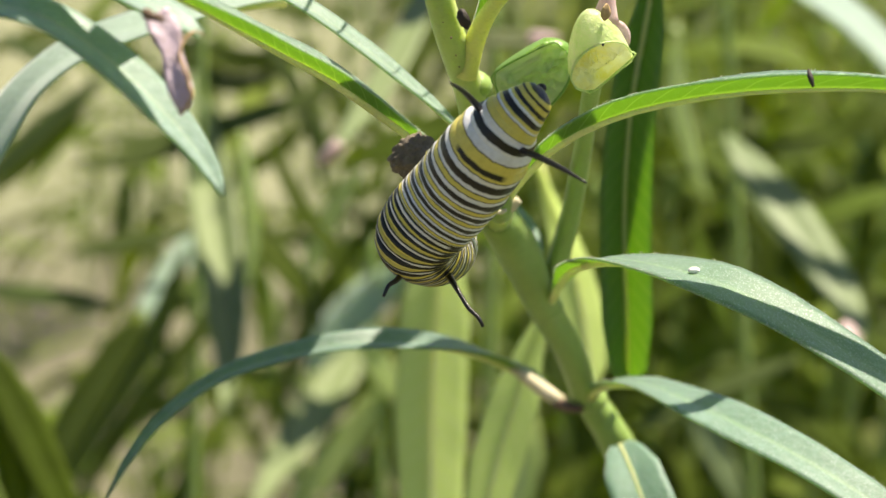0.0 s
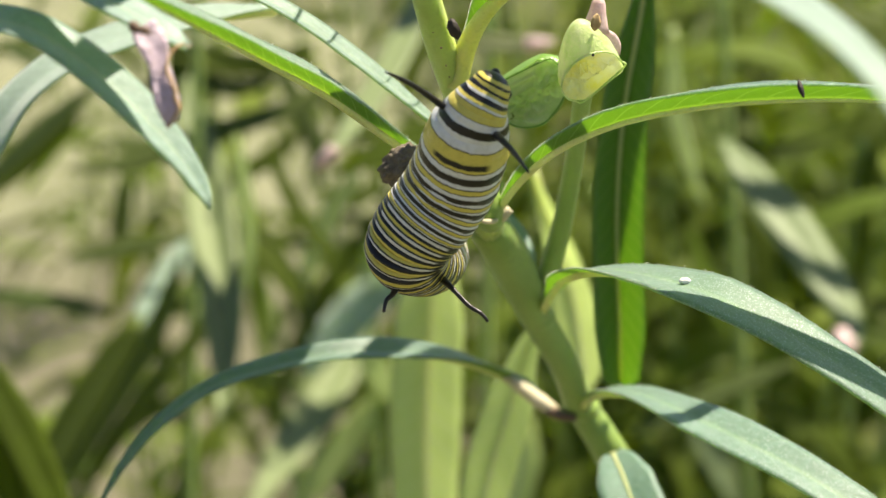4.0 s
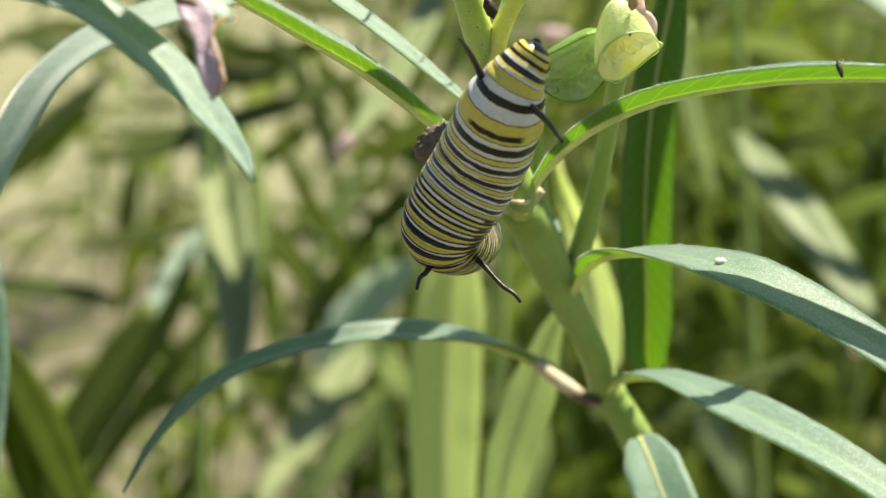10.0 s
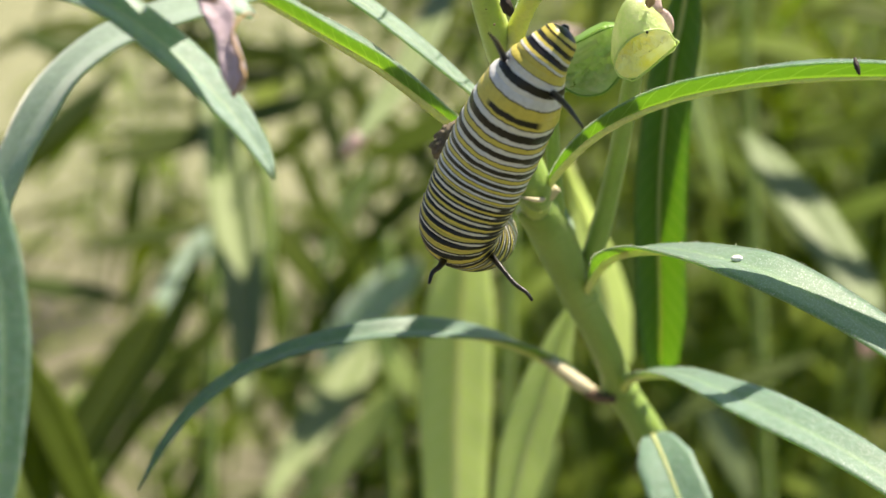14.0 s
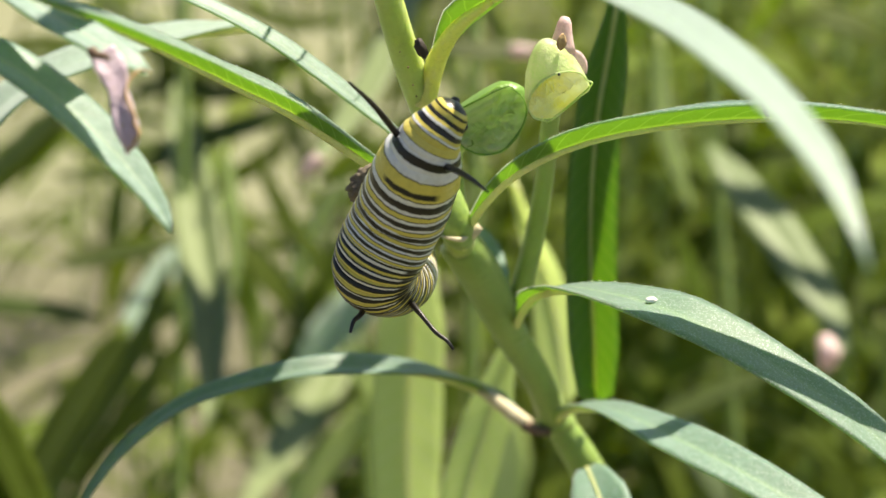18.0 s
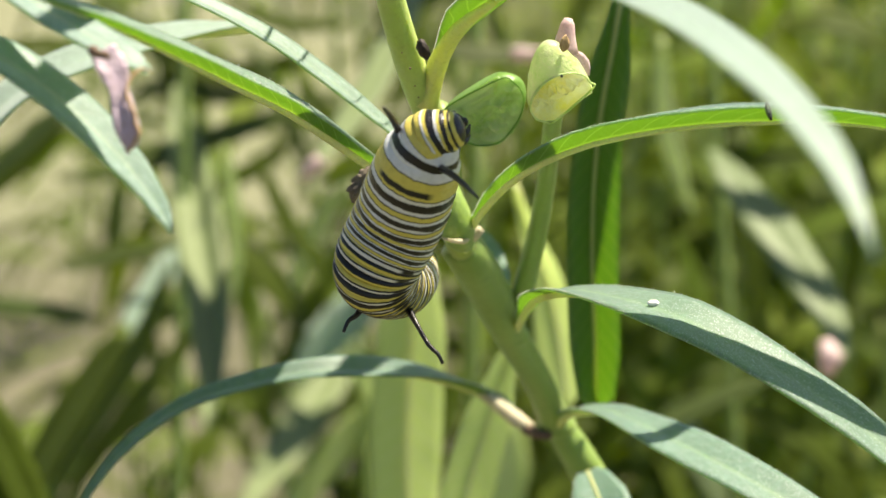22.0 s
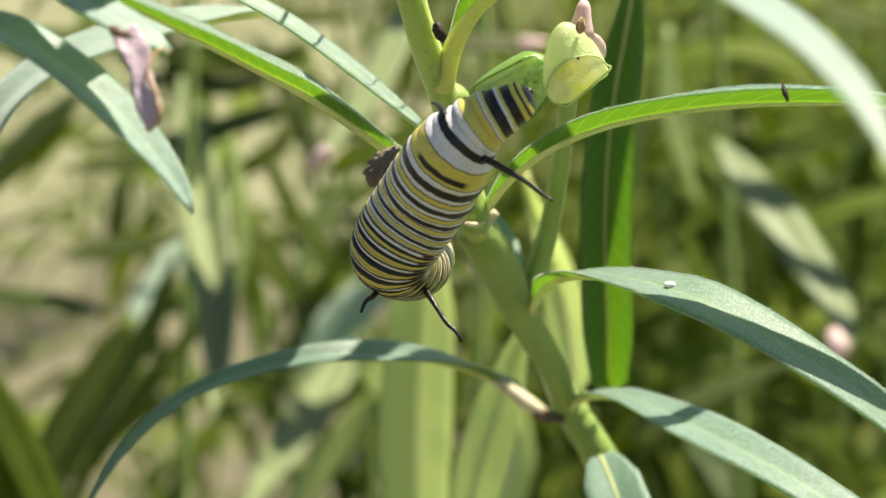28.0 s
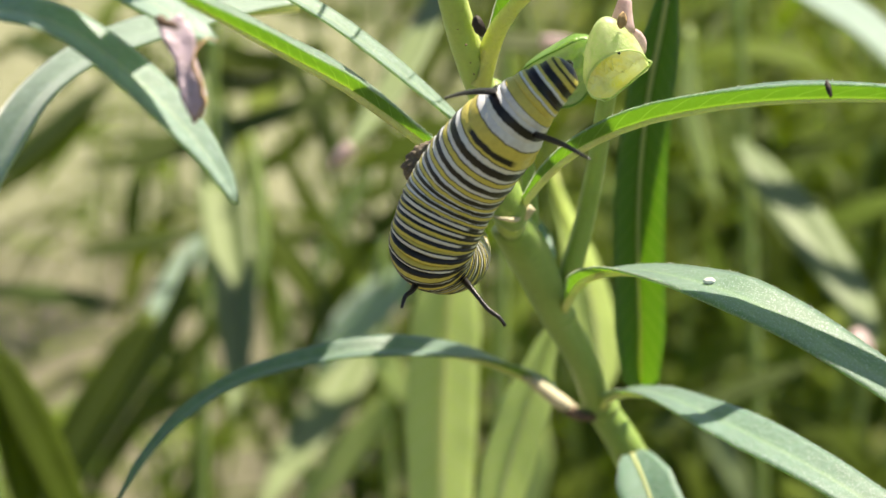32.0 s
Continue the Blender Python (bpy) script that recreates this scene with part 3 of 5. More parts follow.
part("petiole", tube([(0.0020, -0.0255, 0.7596), (0.0026, -0.0263, 0.7622), (0.0036, -0.0280, 0.7651), (0.0052, -0.0317, 0.7681), (0.0077, -0.0377, 0.7712)], [0.0011, 0.0009, 0.0007, 0.0005, 0.0003], 14, 10, base=base), PETIOLE, plant, "yellowish leaf stalk")
add_leaf(plant, [(0.0009, -0.0188, 0.7494), (-0.0025, -0.0257, 0.7539), (-0.0058, -0.0317, 0.7580), (-0.0091, -0.0378, 0.7620), (-0.0127, -0.0450, 0.7659), (-0.0159, -0.0522, 0.7696), (-0.0192, -0.0584, 0.7730), (-0.0226, -0.0638, 0.7759), (-0.0261, -0.0673, 0.7781)],
    0.0048, (0.32, 0.16, 1.0), BLADE_LIT_BLUE, 60, "narrow folded leaf seen from below, bright green", down=320, wave=0.4, rib=1.1, lop=0.6)
add_leaf(plant, [(0.0031, -0.0202, 0.7515), (0.0006, -0.0204, 0.7542), (-0.0025, -0.0205, 0.7570), (-0.0069, -0.0204, 0.7606), (-0.0113, -0.0204, 0.7639), (-0.0156, -0.0206, 0.7665), (-0.0206, -0.0209, 0.7689), (-0.0264, -0.0221, 0.7714), (-0.0330, -0.0235, 0.7736)],
    0.0031, (-0.1, -0.20, 1.0), BLADE_LIT_BLUE, 16, "narrow blue-green leaf rising to the side")
add_leaf(plant, [(-0.0399, -0.0591, 0.7741), (-0.0348, -0.0605, 0.7730), (-0.0302, -0.0617, 0.7727), (-0.0273, -0.0620, 0.7718), (-0.0239, -0.0627, 0.7696), (-0.0207, -0.0636, 0.7669), (-0.0180, -0.0645, 0.7641), (-0.0162, -0.0652, 0.7617), (-0.0154, -0.0657, 0.7602)],
    0.0040, (0.35, -0.35, 0.85), BLADE_LIT_BLUE, 16, "drooping pale leaf tip with soft leaf shadows", shape=((0, 0.5), (0.3, 0.9), (0.5, 1.0), (0.68, 1.0), (0.8, 0.85), (0.92, 0.5), (0.98, 0.22), (1, 0.05)))
bitten = add_leaf(plant, [(-0.0323, -0.0565, 0.7793), (-0.0285, -0.0592, 0.7774), (-0.0252, -0.0613, 0.7758), (-0.0226, -0.0623, 0.7744), (-0.0203, -0.0632, 0.7733), (-0.0182, -0.0640, 0.7723), (-0.0167, -0.0643, 0.7714)],
    0.0037, (0.35, -0.35, 0.85), BLADE_LIT_BLUE, 14, "gnawed leaf with a withered purple-brown end", shape=((0, 0.5), (0.3, 0.9), (0.6, 1.0), (0.8, 0.9), (0.92, 0.6), (1, 0.2)))
part("withered_end", blade([(-0.0197, -0.0646, 0.7730), (-0.0188, -0.0657, 0.7716), (-0.0184, -0.0665, 0.7704), (-0.0180, -0.0672, 0.7688), (-0.0177, -0.0676, 0.7675), (-0.0179, -0.0677, 0.7666)], 0.0020, (0.2, -0.9, 0.3), 12, n=20, m=6, base=base, wave=2.2, seed=4,
    shape=((0, 0.9), (0.15, 1.1), (0.28, 1.0), (0.42, 0.7), (0.6, 0.85), (0.75, 0.9), (0.88, 0.7), (1, 0.08))), DEAD, bitten, "withered purple-brown leaf end")
part("dry_edge", tube([(-0.0164, -0.0649, 0.7716), (-0.0170, -0.0654, 0.7719), (-0.0175, -0.0659, 0.7716), (-0.0178, -0.0664, 0.7711), (-0.0179, -0.0668, 0.7705), (-0.0176, -0.0671, 0.7698), (-0.0173, -0.0673, 0.7691), (-0.0173, -0.0675, 0.7686), (-0.0170, -0.0677, 0.7681), (-0.0173, -0.0679, 0.7675), (-0.0178, -0.0679, 0.7667)], [0.00006, 0.00012, 0.00010, 0.00013, 0.00010, 0.00014, 0.00008], 30, 6, base=base, rough=0.5), DRY_EDGE, bitten, "torn dry orange edge")
part("dark_patch", tube([(-0.0203, -0.0661, 0.7735), (-0.0198, -0.0665, 0.7732), (-0.0192, -0.0667, 0.7731), (-0.0188, -0.0667, 0.7729)], [0.0002, 0.00042, 0.0003, 0.00036, 0.0001], 12, 8, base=base, rough=0.7), SCAR, bitten, "dark brown patch at the torn end")
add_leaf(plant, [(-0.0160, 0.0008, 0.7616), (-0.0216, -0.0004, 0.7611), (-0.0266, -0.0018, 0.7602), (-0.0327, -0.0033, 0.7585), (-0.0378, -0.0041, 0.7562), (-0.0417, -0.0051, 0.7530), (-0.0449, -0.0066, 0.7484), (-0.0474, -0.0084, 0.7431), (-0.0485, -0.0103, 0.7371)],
    0.0072, (0.05, -0.20, 1.0), BLADE_SUNLIT, 12, "arching blue-green leaf")
add_leaf(plant, [(-0.0341, -0.0749, 0.7667), (-0.0329, -0.0765, 0.7616), (-0.0321, -0.0782, 0.7564), (-0.0318, -0.0799, 0.7513), (-0.0321, -0.0817, 0.7458), (-0.0327, -0.0833, 0.7409), (-0.0338, -0.0850, 0.7358)],
    0.0034, (0.3, -0.95, 0.1), BLADE, 10, "hanging leaf with bands of shadow")
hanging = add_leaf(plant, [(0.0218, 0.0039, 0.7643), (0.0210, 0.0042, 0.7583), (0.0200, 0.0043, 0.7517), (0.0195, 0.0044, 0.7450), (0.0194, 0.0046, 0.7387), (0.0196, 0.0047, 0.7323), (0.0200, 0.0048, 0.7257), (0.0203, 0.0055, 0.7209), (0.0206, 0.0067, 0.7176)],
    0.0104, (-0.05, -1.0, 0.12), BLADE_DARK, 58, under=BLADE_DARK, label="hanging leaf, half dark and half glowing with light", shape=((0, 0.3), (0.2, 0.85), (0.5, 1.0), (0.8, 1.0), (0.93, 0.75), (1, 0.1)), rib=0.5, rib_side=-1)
add_leaf(plant, [(0.0190, -0.0030, 0.7139), (0.0196, -0.0063, 0.7133), (0.0206, -0.0101, 0.7114), (0.0221, -0.0143, 0.7080), (0.0239, -0.0183, 0.7024)],
    0.0066, (-0.15, -0.75, 0.65), BLADE, 14, under=BLADE, rib_side=-1, rib=0.4, label="small young leaf with a yellow midrib", shape=((0, 0.35), (0.08, 0.62), (0.25, 0.95), (0.5, 1.0), (0.8, 0.6), (1, 0.05)))
add_leaf(plant, [(-0.0005, 0.0844, 0.7077), (-0.0008, 0.0822, 0.7013), (-0.0013, 0.0795, 0.6933), (-0.0017, 0.0763, 0.6837), (-0.0016, 0.0725, 0.6725), (-0.0012, 0.0680, 0.6589)],
    0.0118, (-0.35, -0.9, 0.0), BLADE_PALE, 8, under=BLADE_PALE, label="broad pale leaf hanging straight down", shape=((0, 0.6), (0.2, 0.95), (0.5, 1.0), (0.8, 0.85), (1, 0.2)))
add_leaf(plant, [(0.0131, 0.0374, 0.7151), (0.0111, 0.0362, 0.7098), (0.0092, 0.0347, 0.7035), (0.0072, 0.0331, 0.6972), (0.0055, 0.0314, 0.6902), (0.0036, 0.0292, 0.6817)],
    0.0068, (-0.35, -0.9, 0.0), BLADE_PALE, 8, under=BLADE_PALE, label="pale leaf hanging behind the stem", shape=((0, 0.1), (0.15, 0.5), (0.35, 0.95), (0.6, 1.0), (0.85, 0.7), (1, 0.2)))
add_leaf(plant, [(0.0136, 0.0757, 0.7231), (0.0156, 0.0759, 0.7173), (0.0181, 0.0758, 0.7105), (0.0200, 0.0736, 0.7034), (0.0210, 0.0713, 0.6964), (0.0217, 0.0695, 0.6910)],
    0.0078, (-0.45, -0.85, 0.1), BLADE_PALE, 12, under=BLADE_PALE, label="light green leaf behind the stem", shape=((0, 0.1), (0.2, 0.36), (0.45, 0.72), (0.7, 1.0), (0.9, 0.8), (1, 0.1)))
add_leaf(plant, [(0.0073, 0.0051, 0.7388), (0.0081, 0.0034, 0.7368), (0.0090, 0.0008, 0.7351), (0.0101, -0.0029, 0.7337)], 0.0032, (0.2, -0.9, 0.4), BLADE, 10, "small blue-green leaf at the stem", rib=False)
part("side_shoot", tube([(0.0055, -0.0204, 0.7452), (0.0051, -0.0214, 0.7464), (0.0047, -0.0221, 0.7476), (0.0045, -0.0220, 0.7494), (0.0044, -0.0215, 0.7509), (0.0043, -0.0211, 0.7517)], [0.0012, 0.0016, 0.0018, 0.0014, 0.0008, 0.0002], 20, 14, base=base, rough=0.08), STEM, plant, "plump green side shoot")
part("leaf_scar", tube([(0.0034, -0.0232, 0.7465), (0.0044, -0.0244, 0.7466), (0.0054, -0.0236, 0.7463), (0.0062, -0.0220, 0.7462)], [0.00012, 0.0002, 0.00024, 0.0001], 12, 6, base=base, rough=0.4), STRAW, plant, "thin brownish ring where the shoot leaves the stem")
part("leaf_joint", tube([(0.0059, -0.0212, 0.7456), (0.0065, -0.0219, 0.7464), (0.0071, -0.0218, 0.7470)], [0.0004, 0.0006, 0.0004], 6, 8, base=base, rough=0.3), STRAW, plant, "cream-coloured corky joint")

# flower stalk with the gnawed bud
stalk = part("flower_stalk", tube([(0.0111, -0.0081, 0.7338), (0.0117, -0.0091, 0.7371), (0.0127, -0.0114, 0.7429), (0.0134, -0.0154, 0.7502), (0.0133, -0.0245, 0.7575), (0.0134, -0.0296, 0.7615)], [0.0012, 0.0010, 0.0009, 0.00085, 0.0008], 24, 12, base=base), STEM, plant, "slender pale flower stalk")


def bud_mesh(outline, depth, n=20):
    """A closed bud: rounded rings down an axis. outline: (height, half width) from tip to base, in metres."""
    bm = bmesh.new()
    rings = []
    for h, r in outline:
        ring = []
        for j in range(n):
            a = math.tau * j / n
            rr = r * (1 + 0.05 * math.cos(5 * a) + 0.04 * noise.noise(Vector((math.cos(a), math.sin(a), h * 700))))
            ring.append(bm.verts.new((rr * math.cos(a), rr * math.sin(a) * depth, h)))
        rings.append(ring)
    for a, b in zip(rings, rings[1:]):
        for j in range(n):
            bm.faces.new((b[j], b[(j + 1) % n], a[(j + 1) % n], a[j]))
    bm.faces.new(rings[0])
    bm.faces.new(rings[-1][::-1])
    return bm


def gnawed(radii, turn, cut, depth, place, owner, names, skins, labels, trim=None, pear=0.2):
    """A bud with a slice eaten off it: the shell, a thin torn rim and the rough flesh in the hole."""
    bm = bmesh.new()
    bmesh.ops.create_uvsphere(bm, u_segments=36, v_segments=24, radius=1.0)
    for v in bm.verts:
        k = 1 + 0.05 * noise.noise(v.co * 1.7 + Vector((3, 1, 5))) + 0.02 * noise.noise(v.co * 5)
        k *= 1 - pear * v.co.z
        v.co = Vector((v.co.x * radii[0] * k, v.co.y * radii[1] * k, v.co.z * radii[2]))
    bmesh.ops.transform(bm, matrix=turn, verts=bm.verts)
    if trim:
        res = bmesh.ops.bisect_plane(bm, geom=bm.verts[:] + bm.edges[:] + bm.faces[:], plane_co=Vector(trim[0]).normalized() * trim[1], plane_no=Vector(trim[0]), clear_outer=True)
        bmesh.ops.contextual_create(bm, geom=[e for e in bm.edges if e.is_boundary])
    cut = Vector(cut).normalized()
    res = bmesh.ops.bisect_plane(bm, geom=bm.verts[:] + bm.edges[:] + bm.faces[:], plane_co=cut * depth, plane_no=cut, clear_outer=True)
    rim = [v.co.copy() for v in res["geom_cut"] if isinstance(v, bmesh.types.BMVert)]
    centre = sum(rim, Vector()) / len(rim)
    side = cut.orthogonal().normalized()
    over = cut.cross(side)
    rim.sort(key=lambda q: math.atan2((q - centre).dot(over), (q - centre).dot(side)))
    bmesh.ops.translate(bm, vec=place, verts=bm.verts)
    shell = part(names[0], bm, skins[0], owner, labels[0])
    fl = bmesh.new()
    rings = []
    for i in range(12):
        f = 1 - i / 12
        ring = []
        for q in rim:
            c = centre + (q - centre) * f * 0.97
            swirl = abs(noise.noise(Vector((c.x * 700, c.z * 1500, 1)))) + 0.6 * abs(noise.noise(c * 1900))
            dip = -0.0007 * (1 - f**8) + 0.0020 * (1 - f**6) * swirl
            ring.append(fl.verts.new(c + cut * dip + place))
        rings.append(ring)
    n = len(rim)
    for x, y in zip(rings, rings[1:]):
        for j in range(n):
            fl.faces.new((x[j], x[(j + 1) % n], y[(j + 1) % n], y[j]))
    fl.faces.new(rings[-1])
    part(names[1], fl, skins[1], shell, labels[1])
    lip = tube([q + cut * 0.0001 + place for q in rim[:: max(1, n // 14)]] + [rim[0] + cut * 0.0001 + place], [0.00007, 0.00011, 0.00006, 0.00012, 0.00007], 60, 6, rough=0.6)
    part("torn_rim", lip, skins[0], shell)
    return shell


BUD_AT = Vector((0.0132, -0.0343, 0.7632))
bud = gnawed((0.0027, 0.0027, 0.0044), pose(0, 0, 0, 8, -14, 0), (0.30, -0.70, -0.62), 0.0005, BUD_AT - base, plant, ("flower_bud", "bitten_flesh"), (BUD_SKIN, BUD_FLESH),
    ("pale green flower bud gnawed open", "wet yellow flesh of the opened bud"), trim=((0.66, 0.0, -0.75), 0.0024), pear=0.27)
bm = bud_mesh([(0.0019, 0.00035), (0.0014, 0.0006), (0.0006, 0.00075), (-0.0004, 0.0010), (-0.001, 0.0012)], 0.9, 12)
bmesh.ops.transform(bm, matrix=Matrix.Translation(Vector((0.0137, -0.0340, 0.7672)) - base) @ pose(0, 0, 0, 0, 6, 0), verts=bm.verts)
part("petal_tip", bm, PINK, bud, "pink withered petal tip")
part("dry_sepal", blade([(0.0134, -0.0359, 0.7667), (0.0135, -0.0360, 0.7674), (0.0136, -0.0358, 0.7681)], 0.0009, (0.3, -1, 0), 20, n=8, m=4, base=base, wave=1), DRY_EDGE, bud, "curled orange-brown sepal")

part("petal_tip", blade([(0.0141, -0.0333, 0.7662), (0.0147, -0.0335, 0.7656), (0.0153, -0.0333, 0.7649), (0.0158, -0.0330, 0.7640)], 0.0014, (0.3, -0.9, 0.3), 10, n=10, m=4, base=base, wave=1, seed=3), PINK, bud, "pink petal clinging to the bud")
bm = bmesh.new()
bmesh.ops.create_icosphere(bm, subdivisions=2, radius=0.00012)
bmesh.ops.translate(bm, vec=Vector((0.0133, -0.0367, 0.7648)) - base, verts=bm.verts)
part("dark_speck", bm, BLACK, bud, "tiny black speck")
for place, r in (((0.0007, -0.0320, 0.7644), 0.00011), ((0.0011, -0.0322, 0.7629), 0.00008), ((-0.0000, -0.0314, 0.7656), 0.00007), ((0.0014, -0.0322, 0.7619), 0.00008)):
    bm = bmesh.new()
    bmesh.ops.create_icosphere(bm, subdivisions=2, radius=r)
    bmesh.ops.translate(bm, vec=Vector(place) - base, verts=bm.verts)
    part("dark_speck", bm, SCAR, plant, "tiny dark speck on the stem")
for way, count in (([(0.0020, -0.0260, 0.7597), (0.0031, -0.0270, 0.7631), (0.0040, -0.0284, 0.7655), (0.0047, -0.0299, 0.7673)], 160), ([(0.0022, -0.0249, 0.7601), (0.0026, -0.0240, 0.7578), (0.0030, -0.0231, 0.7559)], 90), ([(-0.0024, -0.0277, 0.7708), (-0.0014, -0.0266, 0.7676), (-0.0002, -0.0252, 0.7637), (0.0009, -0.0246, 0.7610)], 160), ([(-0.0003, -0.0277, 0.7708), (0.0007, -0.0268, 0.7671), (0.0015, -0.0253, 0.7633), (0.0020, -0.0247, 0.7605)], 160)):
    part("down", fringe([p - base for p in spline(way, 30)], count, count), DOWN, plant, "fine white hairs on the stem")

# brown clump where the folded leaf meets the stem
bm = bmesh.new()
bmesh.ops.create_icosphere(bm, subdivisions=5, radius=1.0)
for v in bm.verts:
    k = 1 + 0.20 * noise.noise(v.co * 1.6) + 0.16 * noise.noise(v.co * 5) + 0.08 * noise.noise(v.co * 14)
    v.co = Vector((v.co.x * 0.0022, v.co.y * 0.0016, v.co.z * 0.0018)) * k
bmesh.ops.transform(bm, matrix=Matrix.Translation(Vector((-0.0024, -0.0325, 0.7541))) @ pose(0, 0, 0, 0, -30, 0), verts=bm.verts)
tagged(mesh_object("brown_clump", bm, BROWN), "rough brown crumbly clump stuck on the leaf", "plant debris")
bm = bmesh.new()
bmesh.ops.create_icosphere(bm, subdivisions=3, radius=1.0)
for v in bm.verts:
    v.co = Vector((v.co.x * 0.0005, v.co.y * 0.0005, v.co.z * 0.0009)) * (1 + 0.3 * noise.noise(v.co * 3))
bmesh.ops.transform(bm, matrix=Matrix.Translation(Vector((0.0018, -0.0304, 0.7657))) @ pose(0, 0, 0, 0, -20, 0), verts=bm.verts)
tagged(mesh_object("dark_pellet", bm, PELLET), "black dropping lodged in the leaf axil", "dropping")
tagged(mesh_object("dark_pellet", tube([(0.0288, -0.0459, 0.7648), (0.0289, -0.0465, 0.7642), (0.0291, -0.0468, 0.7636)], [0.0001, 0.00024, 0.00022, 0.0001], 8, 8, rough=0.4), PELLET), "dark brown splinter lying on the folded leaf", "dropping")
bm = bmesh.new()
bmesh.ops.create_icosphere(bm, subdivisions=3, radius=1.0)
for v in bm.verts:
    v.co = Vector((v.co.x * 0.00050, v.co.y * 0.00034, v.co.z * 0.00028)) * (1 + 0.15 * noise.noise(v.co * 2))
bmesh.ops.translate(bm, vec=Vector((0.0208, -0.0432, 0.7472)), verts=bm.verts)
tagged(mesh_object("white_drop", bm, WHITE_DROP), "dried white sap drop on the downy leaf", "sap drop")

# unseen crown leaves, added above to throw shade on the lower ones
def crown_shade_leaf(shaded, height, width, reach=0.06, on=0.35):
    """An added leaf, out of view, from the upper stem out over the place that it shades."""
    over = Vector(shaded) + SUN_WAY * reach
    line = spline(CROWN, 20)
    start = line[int(20 * height)]
    far = over - start
    add_leaf(plant, [start, start.lerp(over, 0.45) + Vector((0, 0, 0.004)), over, over + far * on + Vector((0, 0, -0.003 - far.length * 0.08))], width, (0.05, -0.1, 1), BLADE, 12,
        "unseen leaf of the upper stem, added for its shade", rib=0.25, shape=((0, 0.02), (0.42, 0.03), (0.54, 0.7), (0.66, 1.0), (0.84, 0.9), (0.95, 0.5), (1, 0.05)), n=24, m=6)


for spot, height, width, reach, *on in (
    ((0.0043, 0.0036, 0.7216), 0.30, 0.0050, 0.062), ((-0.0052, -0.0052, 0.7267), 0.42, 0.0032, 0.064), ((-0.0178, -0.0088, 0.7252), 0.60, 0.0078, 0.068), ((-0.0265, -0.0104, 0.7205), 0.78, 0.0105, 0.076),
    ((-0.0244, -0.0627, 0.7694), 0.70, 0.0030, 0.056), ((-0.0302, -0.0617, 0.7725), 0.92, 0.0036, 0.060), ((0.0204, 0.0042, 0.7554), 0.5, 0.0110, 0.072, 0.06), ((0.0205, 0.0051, 0.7485), 0.56, 0.0080, 0.075, 0.06), ((0.0250, -0.0200, 0.7255), 0.35, 0.0034, 0.068, 0.1),
):
    crown_shade_leaf(spot, height, width, reach, *on)

# ---- plants behind ----
FAR_SHAPE = ((0, 0.15), (0.15, 0.7), (0.4, 1.0), (0.7, 0.85), (0.9, 0.4), (1, 0.03))


def far_leaf(owner, points, width, up, label="", material=BLADE_FAR, fold=14, twist=0.0, n=14):
    return part("leaf", blade(points, width, up, fold, n=n, m=4, base=Vector(owner.location), shape=FAR_SHAPE, twist=twist, seed=len(owner.children)), material, owner, label)


def neighbour(root, tip, lean, leaves, seed, label, length=(0.07, 0.12), start=0.3, r=0.0020):
    """A neighbouring plant: one stem with pairs of long narrow leaves that arch outward."""
    rnd = random.Random(seed)
    root, tip = Vector(root), Vector(tip)
    root.z = 0.0
    owner = thing("milkweed_plant", root, label, "plant", "milkweeds around")
    mid = root.lerp(tip, 0.5) + Vector(lean)
    line = [root - Vector((0, 0, 0.01)), mid, tip]
    part("stem", tube(line, [r, r * 0.9, r * 0.6], 18, 8, base=root), STEM, owner)
    pts = spline(line, 40)
    turn = rnd.uniform(0, 360)
    for k in range(leaves):
        p = pts[min(40, int(40 * (start + (1 - start) * (k + 0.5) / leaves)))]
        turn += 137 + rnd.uniform(-25, 25)
        a = radians(turn)
        out = Vector((math.cos(a), math.sin(a), 0))
        ln = rnd.uniform(*length)
        drop = rnd.uniform(0.1, 0.75)
        rise = rnd.uniform(0.15, 0.45)
        q = [p, p + (out * 0.3 + Vector((0, 0, rise * 0.6))) * ln, p + (out * 0.62 + Vector((0, 0, rise * 0.6 - drop * 0.25))) * ln, p + (out * 0.88 + Vector((0, 0, rise * 0.4 - drop * 0.8))) * ln]
        far_leaf(owner, q, rnd.uniform(0.007, 0.012), (out.x * 0.2 + rnd.uniform(-0.4, 0.4), out.y * 0.2 - 0.15, 1), material=rnd.choice((BLADE_FAR, BLADE_FAR, BLADE_FAR, BLADE_FAR, BLADE_FAR, BLADE_FAR, BLADE_SUN, BLADE_SUN)), fold=rnd.uniform(8, 30), twist=rnd.uniform(-50, 50))
    return owner


# the near neighbours, whose leaves can be told apart
first = neighbour((-0.0100, 0.1202, 0.4263), (0.0114, 0.2252, 0.7494), (0.006, 0.01, 0), 0, 1, "milkweed with pale leaves behind the flowering stem")
far_leaf(first, [(-0.0012, 0.2576, 0.7198), (-0.0053, 0.2371, 0.7134), (-0.0101, 0.2165, 0.7065), (-0.0166, 0.1960, 0.6999), (-0.0219, 0.1767, 0.6972)], 0.0081, (-0.2, -0.5, 0.8), "pale leaf with a pinkish withered tip", BLADE_SOFT)
part("withered_tip", tube([(-0.0202, 0.1793, 0.6988), (-0.0221, 0.1786, 0.6967), (-0.0242, 0.1780, 0.6948)], [0.0014, 0.0015, 0.0004], 6, 8, base=Vector(first.location)), PINK, first, "pinkish withered leaf tip")
